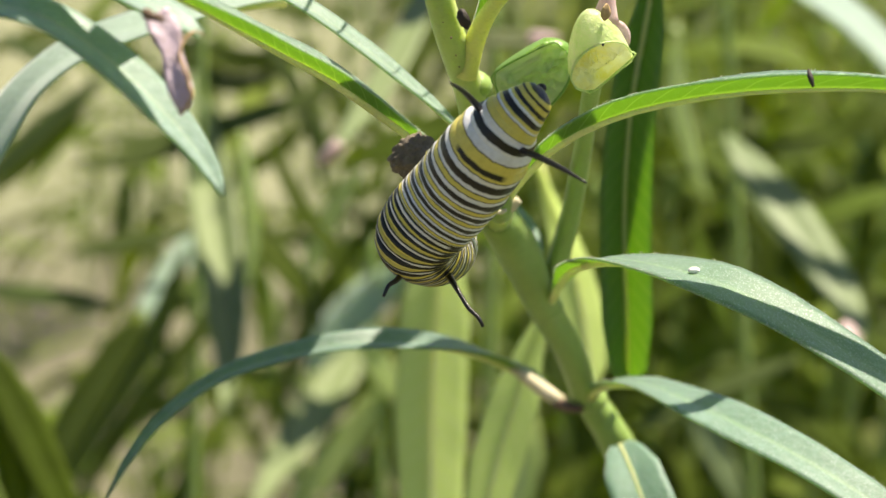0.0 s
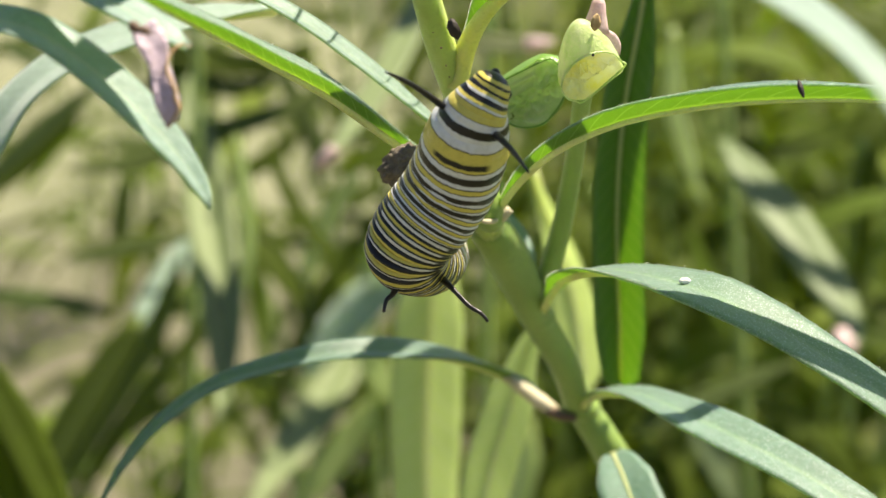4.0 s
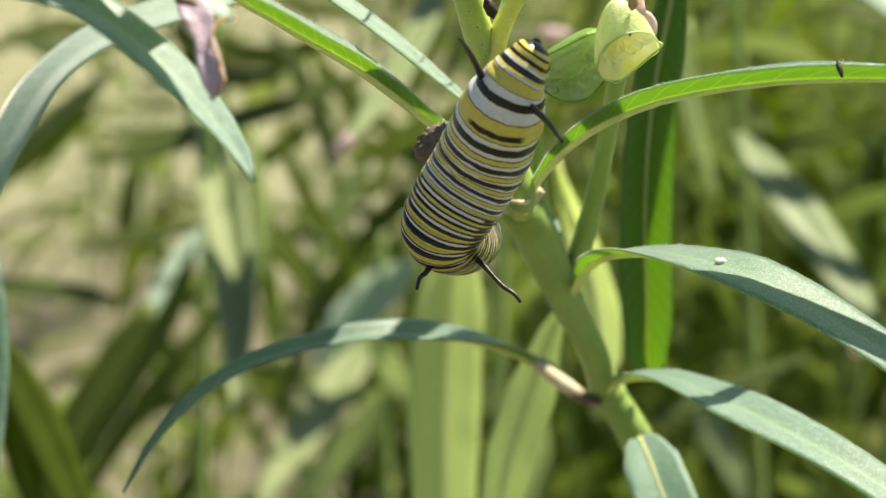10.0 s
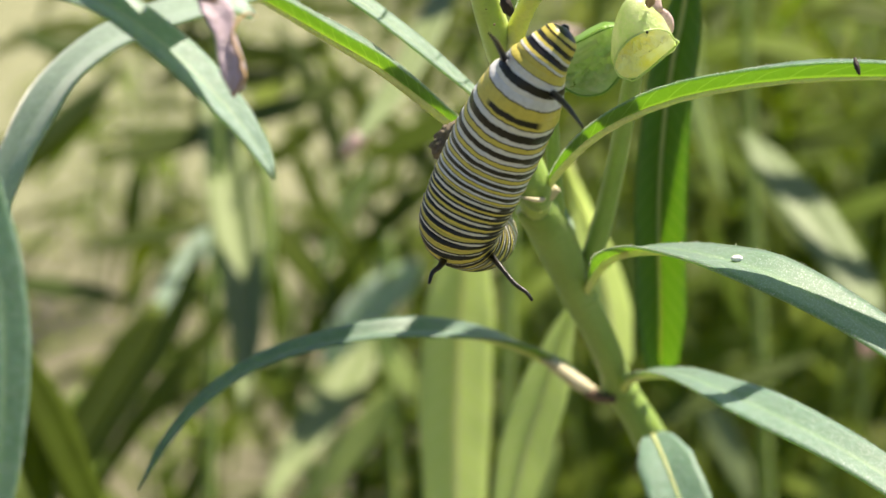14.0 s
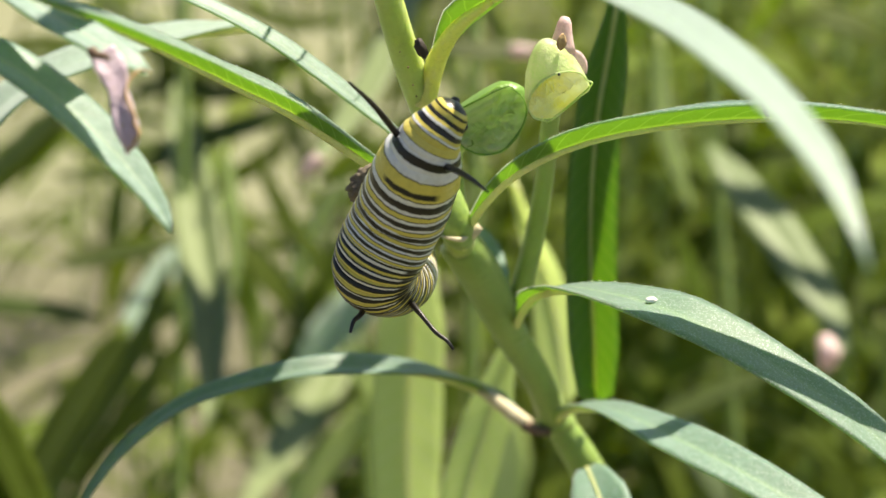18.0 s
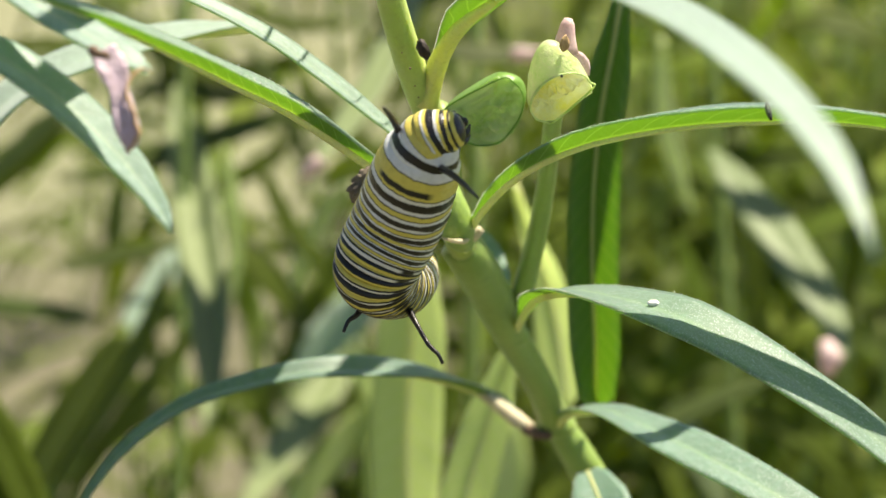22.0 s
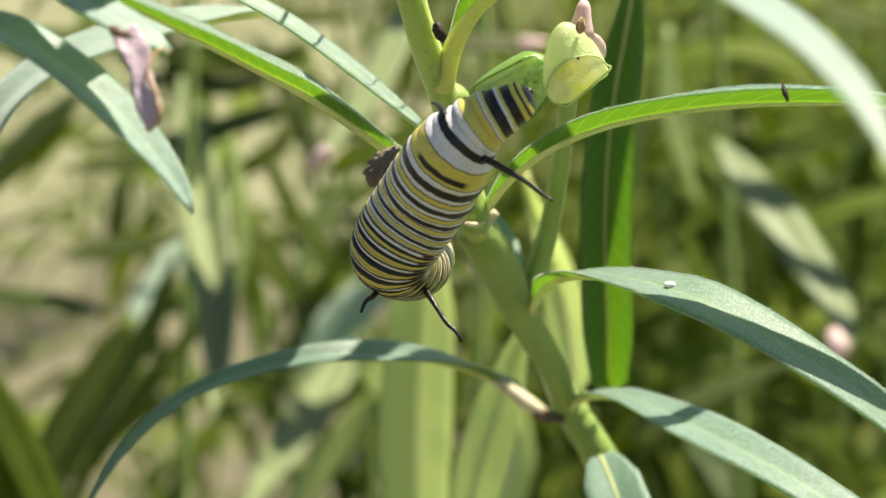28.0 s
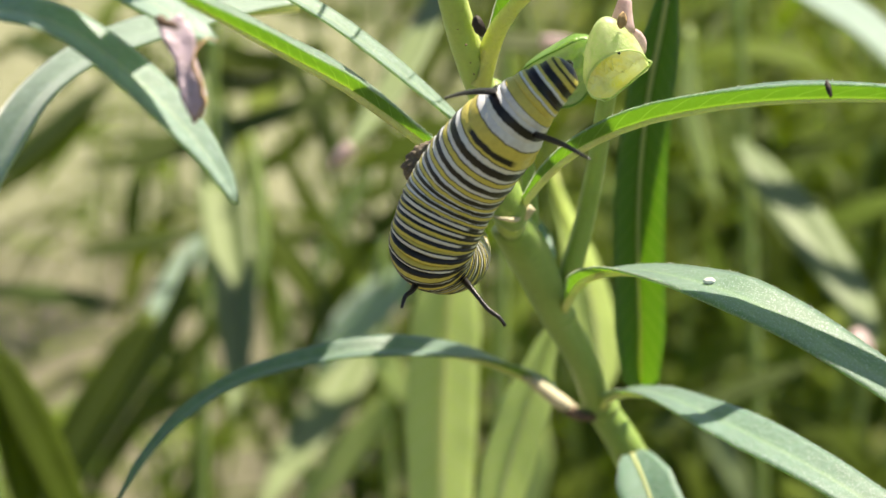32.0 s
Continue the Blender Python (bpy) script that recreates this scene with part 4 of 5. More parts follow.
far_leaf(first, [(0.0019, 0.2134, 0.7132), (0.0089, 0.2082, 0.7134), (0.0158, 0.2051, 0.7136), (0.0233, 0.2034, 0.7147)], 0.0055, (0, -0.6, 0.8), "leaf turning pink at its end", BLADE_DAPPLED)
part("withered_tip", tube([(0.0181, 0.2037, 0.7141), (0.0210, 0.2028, 0.7145), (0.0239, 0.2028, 0.7149)], [0.0016, 0.0014, 0.0004], 8, 8, base=Vector(first.location), rough=0.2), PINK, first, "pinkish withered leaf end")
far_leaf(first, [(0.0097, 0.1906, 0.7077), (0.0018, 0.1881, 0.7002), (-0.0072, 0.1871, 0.6969), (-0.0208, 0.1854, 0.6916)], 0.008, (0, -0.5, 0.85))
second = neighbour((-0.0603, 0.1583, 0.3819), (-0.0563, 0.2754, 0.7421), (-0.01, 0.01, 0), 0, 2, "milkweed with long hanging leaves")
far_leaf(second, [(-0.0640, 0.2989, 0.6851), (-0.0589, 0.2768, 0.6687), (-0.0542, 0.2563, 0.6576), (-0.0502, 0.2362, 0.6474), (-0.0478, 0.2164, 0.6383), (-0.0472, 0.1974, 0.6316)], 0.0205, (0.05, -0.75, 0.6), "long hanging grey-green leaf, one half in the sun", BLADE_SOFT, fold=56)
far_leaf(second, [(-0.0487, 0.2654, 0.6789), (-0.0467, 0.2607, 0.6647), (-0.0459, 0.2570, 0.6531), (-0.0467, 0.2532, 0.6415)], 0.0041, (0.5, -0.7, 0.5), "narrow hanging leaf", BLADE_PALE)
far_leaf(second, [(-0.0579, 0.3167, 0.6427), (-0.0658, 0.3046, 0.6378), (-0.0734, 0.2914, 0.6297), (-0.0792, 0.2784, 0.6220)], 0.0095, (-0.2, -0.4, 0.9), "pale leaf reaching down", BLADE_LIT_BLUE)
far_leaf(second, [(-0.0706, 0.2444, 0.6403), (-0.0779, 0.2407, 0.6289), (-0.0859, 0.2366, 0.6162), (-0.0940, 0.2320, 0.6022), (-0.1006, 0.2275, 0.5883)], 0.0117, (-0.3, -0.7, 0.6), "broad green leaf reaching down", GRASS)
far_leaf(second, [(-0.0497, 0.2502, 0.6454), (-0.0591, 0.2461, 0.6326), (-0.0703, 0.2419, 0.6198), (-0.0826, 0.2365, 0.6031), (-0.0894, 0.2324, 0.5903)], 0.0060, (-0.2, -0.7, 0.6), "narrow light green leaf", GRASS)
far_leaf(second, [(-0.0642, 0.2756, 0.6456), (-0.0698, 0.2703, 0.6295), (-0.0797, 0.2651, 0.6134), (-0.0896, 0.2598, 0.5972), (-0.0953, 0.2555, 0.5838)], 0.0080, (-0.2, -0.6, 0.7), "broad leaf reaching down", GRASS)
far_leaf(second, [(-0.0976, 0.2941, 0.6381), (-0.0873, 0.2946, 0.6395), (-0.0741, 0.2955, 0.6422), (-0.0601, 0.2964, 0.6450)], 0.0050, (0, -0.75, 0.65), "dark green leaf, shade put into its colour", BLADE_SHADE)
far_leaf(second, [(-0.1241, 0.2912, 0.6290), (-0.1123, 0.2911, 0.6285), (-0.0976, 0.2905, 0.6269), (-0.0837, 0.2898, 0.6248)], 0.0059, (0, -0.75, 0.65), "dark green leaf, shade put into its colour", BLADE_SHADE)
far_leaf(second, [(-0.0925, 0.2820, 0.6655), (-0.0755, 0.2826, 0.6674), (-0.0628, 0.2841, 0.6718), (-0.0472, 0.2857, 0.6768), (-0.0317, 0.2874, 0.6819), (-0.0189, 0.2892, 0.6876)], 0.0065, (0, -0.75, 0.65), "dark green leaf, shade put into its colour", BLADE_SHADE)
far_leaf(second, [(-0.1151, 0.2804, 0.6604), (-0.1052, 0.2833, 0.6696), (-0.0953, 0.2861, 0.6779), (-0.0840, 0.2891, 0.6873)], 0.0062, (0, -0.75, 0.65), "dark green leaf, shade put into its colour", BLADE_SHADE)
far_leaf(second, [(-0.0502, 0.3157, 0.6398), (-0.0434, 0.3127, 0.6304), (-0.0365, 0.3096, 0.6209), (-0.0327, 0.3065, 0.6115)], 0.0067, (0, -0.75, 0.65), "dark green leaf, shade put into its colour", BLADE_SHADE)
far_leaf(second, [(-0.0576, 0.3437, 0.6610), (-0.0719, 0.3424, 0.6572), (-0.0861, 0.3419, 0.6557), (-0.0988, 0.3424, 0.6572)], 0.0054, (0, -0.75, 0.65), "dark green leaf, shade put into its colour", BLADE_SHADE)
far_leaf(second, [(-0.1330, 0.3906, 0.6761), (-0.1228, 0.3888, 0.6704), (-0.1110, 0.3889, 0.6709), (-0.0957, 0.3901, 0.6745)], 0.0068, (0, -0.75, 0.65), "dark green leaf, shade put into its colour", BLADE_SHADE)
far_leaf(second, [(-0.0923, 0.3854, 0.6599), (-0.0770, 0.3869, 0.6648), (-0.0618, 0.3859, 0.6615), (-0.0448, 0.3875, 0.6664)], 0.0068, (0, -0.75, 0.65), "dark green leaf, shade put into its colour", BLADE_SHADE)
far_leaf(second, [(-0.0506, 0.2964, 0.6450), (-0.0447, 0.2941, 0.6381), (-0.0388, 0.2919, 0.6311), (-0.0351, 0.2901, 0.6255)], 0.0075, (0.3, -0.6, 0.7), "", BLADE_FAR)
far_leaf(second, [(-0.0479, 0.3233, 0.6630), (-0.0434, 0.3202, 0.6536), (-0.0373, 0.3164, 0.6420), (-0.0296, 0.3131, 0.6318), (-0.0266, 0.3089, 0.6188)], 0.0055, (0.2, -0.6, 0.8), "", BLADE_FAR)
far_leaf(second, [(-0.0228, 0.3395, 0.6482), (-0.0291, 0.3366, 0.6391), (-0.0355, 0.3326, 0.6271), (-0.0386, 0.3287, 0.6151)], 0.0070, (-0.2, -0.6, 0.8), "", BLADE_PALE)
far_leaf(second, [(-0.0872, 0.3906, 0.6761), (-0.0719, 0.3885, 0.6696), (-0.0567, 0.3879, 0.6677), (-0.0363, 0.3891, 0.6715)], 0.0085, (0, -0.7, 0.7), "", BLADE_FAR)
far_leaf(second, [(-0.0745, 0.3570, 0.6373), (-0.0597, 0.3585, 0.6420), (-0.0466, 0.3607, 0.6487), (-0.0359, 0.3638, 0.6584)], 0.0066, (0, -0.7, 0.7), "", BLADE_FAR)
far_leaf(second, [(-0.0530, 0.3616, 0.6838), (-0.0434, 0.3571, 0.6700), (-0.0369, 0.3521, 0.6547), (-0.0337, 0.3476, 0.6409)], 0.0055, (0, -0.7, 0.7), "", BLADE_SHADE)
far_leaf(second, [(-0.0821, 0.3927, 0.6825), (-0.0784, 0.3869, 0.6648), (-0.0770, 0.3812, 0.6470)], 0.0058, (0, -0.7, 0.7), "", BLADE_FAR)
far_leaf(second, [(-0.0355, 0.3483, 0.6753), (-0.0275, 0.3449, 0.6648), (-0.0165, 0.3424, 0.6572), (-0.0070, 0.3414, 0.6542)], 0.0070, (0, -0.7, 0.7), "", BLADE_FAR)
far_leaf(second, [(-0.0367, 0.3572, 0.6381), (-0.0269, 0.3565, 0.6357), (-0.0154, 0.3572, 0.6381)], 0.0066, (0, -0.7, 0.7), "", BLADE_FAR)
far_leaf(second, [(-0.1479, 0.4076, 0.6622), (-0.1321, 0.4100, 0.6697), (-0.1163, 0.4107, 0.6718), (-0.0971, 0.4089, 0.6662), (-0.0848, 0.4060, 0.6572)], 0.0060, (0, -0.7, 0.7), "", BLADE_FAR)
far_leaf(second, [(-0.1024, 0.3964, 0.6924), (-0.0931, 0.3938, 0.6844), (-0.0820, 0.3923, 0.6795), (-0.0685, 0.3916, 0.6776)], 0.0064, (0, -0.7, 0.7), "", BLADE_SHADE)
far_leaf(second, [(-0.0617, 0.3960, 0.6908), (-0.0515, 0.3939, 0.6844), (-0.0379, 0.3928, 0.6811), (-0.0226, 0.3933, 0.6824)], 0.0058, (0, -0.7, 0.7), "", BLADE_FAR)
far_leaf(second, [(-0.1210, 0.2988, 0.6509), (-0.1092, 0.3015, 0.6593), (-0.0989, 0.3045, 0.6684), (-0.0916, 0.3070, 0.6761)], 0.0044, (0, -0.7, 0.7), "", BLADE_FAR)
far_leaf(second, [(-0.0847, 0.4497, 0.6621), (-0.0716, 0.4483, 0.6577), (-0.0567, 0.4480, 0.6568), (-0.0418, 0.4497, 0.6621)], 0.0056, (0, -0.7, 0.7), "", BLADE_FAR)
third = neighbour((0.1053, 0.1964, 0.3374), (0.0660, 0.2859, 0.7422), (0.01, 0.01, 0), 0, 3, "milkweed with a mottled drooping leaf")
far_leaf(third, [(0.0666, 0.2552, 0.6802), (0.0719, 0.2427, 0.6741), (0.0784, 0.2300, 0.6671), (0.0839, 0.2172, 0.6600), (0.0878, 0.2047, 0.6539), (0.0880, 0.1932, 0.6511)], 0.0117, (0.1, -0.7, 0.7), "drooping pale leaf with bands of shade", BLADE_SOFT)
part("withered_tip", tube([(0.0766, 0.1577, 0.6682), (0.0768, 0.1550, 0.6664), (0.0764, 0.1539, 0.6631)], [0.0016, 0.0022, 0.0012], 8, 8, base=Vector(third.location), rough=0.3), PINK, third, "pinkish withered leaf tip")
far_leaf(third, [(0.0580, 0.3456, 0.6670), (0.0667, 0.3487, 0.6765), (0.0817, 0.3501, 0.6807), (0.0976, 0.3490, 0.6776), (0.1118, 0.3463, 0.6693)], 0.0082, (0, -0.5, 0.8), "", BLADE_SUN)
far_leaf(third, [(0.1229, 0.3454, 0.6663), (0.1102, 0.3424, 0.6572), (0.0976, 0.3414, 0.6542), (0.0849, 0.3419, 0.6557)], 0.0085, (0, -0.5, 0.8))
far_leaf(third, [(0.0588, 0.2930, 0.6994), (0.0581, 0.2882, 0.6846), (0.0609, 0.2839, 0.6712), (0.0666, 0.2791, 0.6564)], 0.0050, (0.3, -0.9, 0.2), "", BLADE_PALE)
far_leaf(third, [(0.0912, 0.3607, 0.6487), (0.1060, 0.3615, 0.6512), (0.1207, 0.3625, 0.6543), (0.1338, 0.3638, 0.6584)], 0.0075, (0.1, -0.6, 0.75), "", BLADE_FAR)
far_leaf(third, [(0.1133, 0.3921, 0.6161), (0.1238, 0.3934, 0.6199), (0.1343, 0.3945, 0.6232), (0.1448, 0.3949, 0.6244)], 0.0088, (0.1, -0.6, 0.75), "", BLADE_SUN)
far_leaf(third, [(0.0686, 0.3253, 0.6368), (0.0722, 0.3217, 0.6258), (0.0764, 0.3181, 0.6147), (0.0803, 0.3154, 0.6065)], 0.0053, (0.1, -0.6, 0.75), "", BLADE_SUN)
far_leaf(third, [(0.0731, 0.3576, 0.5744), (0.0782, 0.3539, 0.5631), (0.0842, 0.3502, 0.5518), (0.0892, 0.3466, 0.5405)], 0.0102, (0.1, -0.6, 0.75), "", BLADE_SOFT)
far_leaf(third, [(0.0475, 0.2614, 0.6019), (0.0616, 0.2636, 0.6086), (0.0758, 0.2655, 0.6147), (0.0899, 0.2672, 0.6198)], 0.0062, (0.1, -0.6, 0.75), "", BLADE_SHADE)
far_leaf(third, [(0.1045, 0.3917, 0.6793), (0.1181, 0.3927, 0.6825), (0.1317, 0.3914, 0.6785), (0.1418, 0.3890, 0.6712)], 0.0102, (0.1, -0.6, 0.75), "", BLADE_FAR)
far_leaf(third, [(0.0957, 0.3756, 0.5652), (0.1080, 0.3740, 0.5602), (0.1220, 0.3707, 0.5502), (0.1325, 0.3670, 0.5385)], 0.0088, (0.1, -0.6, 0.75), "", BLADE_FAR)
far_leaf(third, [(0.0620, 0.3325, 0.6914), (0.0643, 0.3278, 0.6768), (0.0669, 0.3231, 0.6623), (0.0704, 0.3181, 0.6471)], 0.0040, (0.1, -0.6, 0.75), "", BLADE_SOFT)
fourth = neighbour((-0.0278, 0.2574, 0.2662), (-0.0210, 0.3717, 0.6180), (0.01, 0.01, 0), 0, 4, "milkweed with pale lower leaves")
far_leaf(fourth, [(-0.0237, 0.4165, 0.5941), (-0.0257, 0.3945, 0.5845), (-0.0319, 0.3722, 0.5741), (-0.0403, 0.3507, 0.5663), (-0.0480, 0.3301, 0.5609), (-0.0545, 0.3092, 0.5548)], 0.0154, (-0.1, -0.6, 0.8), "pale leaf with bands of shade", BLADE_SOFT)
far_leaf(fourth, [(-0.0188, 0.3669, 0.5707), (-0.0274, 0.3626, 0.5575), (-0.0369, 0.3589, 0.5460), (-0.0473, 0.3551, 0.5346)], 0.0121, (-0.2, -0.6, 0.75), "", BLADE_PALE)
far_leaf(fourth, [(-0.0244, 0.3628, 0.5905), (-0.0202, 0.3602, 0.5825), (-0.0151, 0.3576, 0.5744), (-0.0134, 0.3560, 0.5696)], 0.0093, (0.2, -0.7, 0.7), "small yellow-green leaf", BLADE_PALE)
far_leaf(fourth, [(0.0215, 0.3199, 0.5879), (0.0223, 0.3155, 0.5744), (0.0207, 0.3116, 0.5623), (0.0184, 0.3072, 0.5488)], 0.0120, (0.1, -0.8, 0.6), "", BLADE_PALE)
far_leaf(fourth, [(-0.0106, 0.3699, 0.6093), (-0.0191, 0.3675, 0.6020), (-0.0276, 0.3652, 0.5947), (-0.0352, 0.3626, 0.5867), (-0.0403, 0.3600, 0.5786)], 0.0161, (0.1, -0.45, 0.9), "pale leaf end lit by the sun", BLADE_LIT_BLUE)
fifth = neighbour((-0.0905, 0.1278, 0.4175), (-0.1026, 0.2124, 0.6776), (0.0, 0.0, 0), 0, 5, "milkweed with a thick green stem low down")
far_leaf(fifth, [(-0.0769, 0.1093, 0.6839), (-0.0722, 0.1067, 0.6759), (-0.0676, 0.1038, 0.6671), (-0.0629, 0.1006, 0.6573), (-0.0592, 0.0977, 0.6484)], 0.0080, (0.5, -0.8, 0.3), "dark green hanging leaf", BLADE_FAR)
far_leaf(fifth, [(-0.0788, 0.1104, 0.6875), (-0.0741, 0.1064, 0.6750), (-0.0713, 0.1026, 0.6635), (-0.0685, 0.0989, 0.6520)], 0.0070, (0.5, -0.8, 0.3), "", BLADE_FAR)


def shading_leaf(owner, tip, shaded, width, reach):
    """A leaf added to a neighbour's top to shade a chosen place, set out over it."""
    over = Vector(shaded) + SUN_WAY * reach
    tip = Vector(tip)
    far = over - tip
    flat = Vector((far.x, far.y, 0)).normalized() * 0.03
    part("leaf", blade([tip, tip.lerp(over, 0.5) + Vector((0, 0, 0.004)), over - flat * 0.3, over + flat], width, (0.05, -0.1, 1), 12, n=18, m=4, base=Vector(owner.location), shape=((0, 0.06), (0.35, 0.12), (0.5, 0.8), (0.7, 1.0), (0.85, 0.9), (1, 0.05))), BLADE_SHADE, owner, "upper leaf added for its shade")


for owner, tip, shaded, width, reach in (
    (second, (-0.0563, 0.2754, 0.7421), (-0.0488, 0.2240, 0.6418), 0.0265, 0.14),
    (second, (-0.0563, 0.2754, 0.7421), (-0.0572, 0.2790, 0.6700), 0.0120, 0.11),
    (fourth, (-0.0210, 0.3717, 0.6180), (-0.0408, 0.3490, 0.5660), 0.0170, 0.26),
    (third, (0.0660, 0.2859, 0.7422), (0.0727, 0.2390, 0.6722), 0.0062, 0.13),
    (third, (0.0660, 0.2859, 0.7422), (0.0828, 0.2185, 0.6612), 0.0046, 0.14),
    (third, (0.0660, 0.2859, 0.7422), (0.0880, 0.2020, 0.6530), 0.0060, 0.14),
):
    shading_leaf(owner, tip, shaded, width, reach)

# the stand of milkweed further off: dense to one side, open to the other
rows = random.Random(11)
STAND = ((33, 0.03, 0.27, 0.66, 1.05), (32, 0.06, 0.29, 1.0, 1.8), (3, -0.27, -0.08, 0.8, 1.3), (6, -0.28, 0.05, 1.7, 2.6))
for count, x0, x1, near, far in STAND:
    for k in range(count):
        dist = rows.uniform(near, far)
        root = Vector((rows.uniform(x0, x1) * dist, -0.2 + dist, 0))
        tall = 0.80 - 0.27 * dist + rows.uniform(-0.05, 0.20)
        neighbour(root, root + Vector((rows.uniform(-0.14, 0.14), rows.uniform(-0.10, 0.10), max(0.25, tall))), (rows.uniform(-0.02, 0.02), rows.uniform(-0.02, 0.02), 0), rows.randrange(20, 28), 100 + int(dist * 1000),
            "milkweed out of focus with many narrow leaves", (0.08, 0.14), 0.2)


low = random.Random(5)
for k in range(6):
    dist = low.uniform(0.50, 0.85)
    root = Vector((low.uniform(-0.24, -0.06) * dist, -0.2 + dist, 0))
    neighbour(root, root + Vector((low.uniform(-0.03, 0.03), low.uniform(-0.03, 0.03), 0.80 - dist * low.uniform(0.38, 0.46))), (0, 0, 0), 16, 700 + k, "low dark green milkweed out of focus", (0.06, 0.10), 0.5)


def tuft(count, x0, x1, y0, y1, tall, wide, material, seed, name, label):
    """Loose grass blades, one mesh."""
    rnd = random.Random(seed)
    verts, faces = [], []
    for _ in range(count):
        x, y = rnd.triangular(x0, x1, x0 * 0.8 + x1 * 0.2), rnd.triangular(y0, y1, y0 * 0.7 + y1 * 0.3)
        if noise.noise(Vector((x * 1.3, y * 1.3, seed))) < -0.15:
            continue
        h, w, a = tall * rnd.uniform(0.4, 1.2), wide * rnd.uniform(0.6, 1.3), rnd.uniform(0, math.tau)
        lean = Vector((math.cos(a), math.sin(a), 0)) * h * rnd.uniform(0.1, 1.1)
        side = Vector((-math.sin(a), math.cos(a), 0)) * w
        o = Vector((x, y, -0.01))
        i = len(verts)
        mid, top = o + lean * 0.4 + Vector((0, 0, h * 0.65)), o + lean + Vector((0, 0, h * rnd.uniform(0.6, 1.0)))
        verts += [o - side, o + side, mid - side * 0.8, mid + side * 0.8, top]
        faces += [(i, i + 1, i + 3, i + 2), (i + 2, i + 3, i + 4)]
    me = bpy.data.meshes.new(name)
    me.from_pydata(verts, [], faces)
    me.materials.append(material)
    return tagged(new(name, me), label, "grass", kind="stuff")


tuft(2200, -3.0, 0.3, 0.6, 4.5, 0.05, 0.0026, HAY, 21, "dry_grass", "pale dry cut grass over the soil")
tuft(7500, -0.05, 2.6, 0.3, 4.6, 0.22, 0.0030, GRASS, 22, "grass", "scattered green grass blades")

# ---- the caterpillar ----
POSTURE_A1 = [
    (0, (0.0072, -0.0471, 0.7627), (0.0051, -0.0467, 0.7605), (0.0014, -0.0434, 0.7546)),
    (1, (0.0070, -0.0465, 0.7627), (0.0047, -0.0464, 0.7599), (0.0011, -0.0428, 0.7548)),
    (2, (0.0066, -0.0470, 0.7631), (0.0046, -0.0467, 0.7607), (0.0013, -0.0435, 0.7545)),
]
POSTURE_A2 = [
    (3, (0.0059, -0.0468, 0.7634), (0.0042, -0.0465, 0.7609), (0.0005, -0.0432, 0.7549)),
    (3.5, (0.0047, -0.0462, 0.7644), (0.0034, -0.0461, 0.7616), (0.0016, -0.0428, 0.7554)),
]
POSTURE_B1 = [
    (5.5, (0.0048, -0.0458, 0.7645), (0.0035, -0.0455, 0.7624), (0.0007, -0.0424, 0.7558)),
    (6, (0.0053, -0.0457, 0.7640), (0.0035, -0.0456, 0.7611), (0.0005, -0.0423, 0.7549)),
    (7, (0.0050, -0.0463, 0.7639), (0.0033, -0.0461, 0.7613), (0.0006, -0.0430, 0.7547)),
    (8, (0.0062, -0.0464, 0.7645), (0.0035, -0.0462, 0.7619), (0.0006, -0.0429, 0.7557)),
    (9, (0.0054, -0.0463, 0.7656), (0.0036, -0.0461, 0.7630), (0.0009, -0.0431, 0.7561)),
]
POSTURE_B2 = [
    (10, (0.0048, -0.0459, 0.7651), (0.0033, -0.0457, 0.7625), (0.0011, -0.0426, 0.7559)),
    (11, (0.0050, -0.0449, 0.7663), (0.0035, -0.0451, 0.7624), (0.0006, -0.0420, 0.7557)),
    (12, (0.0062, -0.0453, 0.7651), (0.0041, -0.0450, 0.7629), (0.0012, -0.0421, 0.7556)),
]
POSTURE_C1 = [
    (13, (0.0049, -0.0457, 0.7648), (0.0032, -0.0453, 0.7626), (0.0006, -0.0423, 0.7557)),
    (14, (0.0055, -0.0460, 0.7661), (0.0036, -0.0458, 0.7635), (0.0005, -0.0429, 0.7562)),
    (14.5, (0.0047, -0.0458, 0.7660), (0.0027, -0.0456, 0.7635), (0.0004, -0.0426, 0.7563)),
    (16.5, (0.0071, -0.0469, 0.7634), (0.0038, -0.0464, 0.7617), (0.0007, -0.0430, 0.7559)),
    (17, (0.0069, -0.0458, 0.7643), (0.0037, -0.0456, 0.7617), (0.0005, -0.0423, 0.7557)),
]
POSTURE_C2 = [
    (18, (0.0042, -0.0464, 0.7640), (0.0025, -0.0462, 0.7614), (0.0003, -0.0429, 0.7551)),
    (19, (0.0036, -0.0467, 0.7609), (0.0012, -0.0460, 0.7596), (-0.0004, -0.0426, 0.7540)),
    (20, (0.0052, -0.0464, 0.7615), (0.0023, -0.0458, 0.7602), (0.0001, -0.0424, 0.7544)),
    (21, (0.0034, -0.0462, 0.7629), (0.0007, -0.0456, 0.7616), (-0.0002, -0.0425, 0.7549)),
]
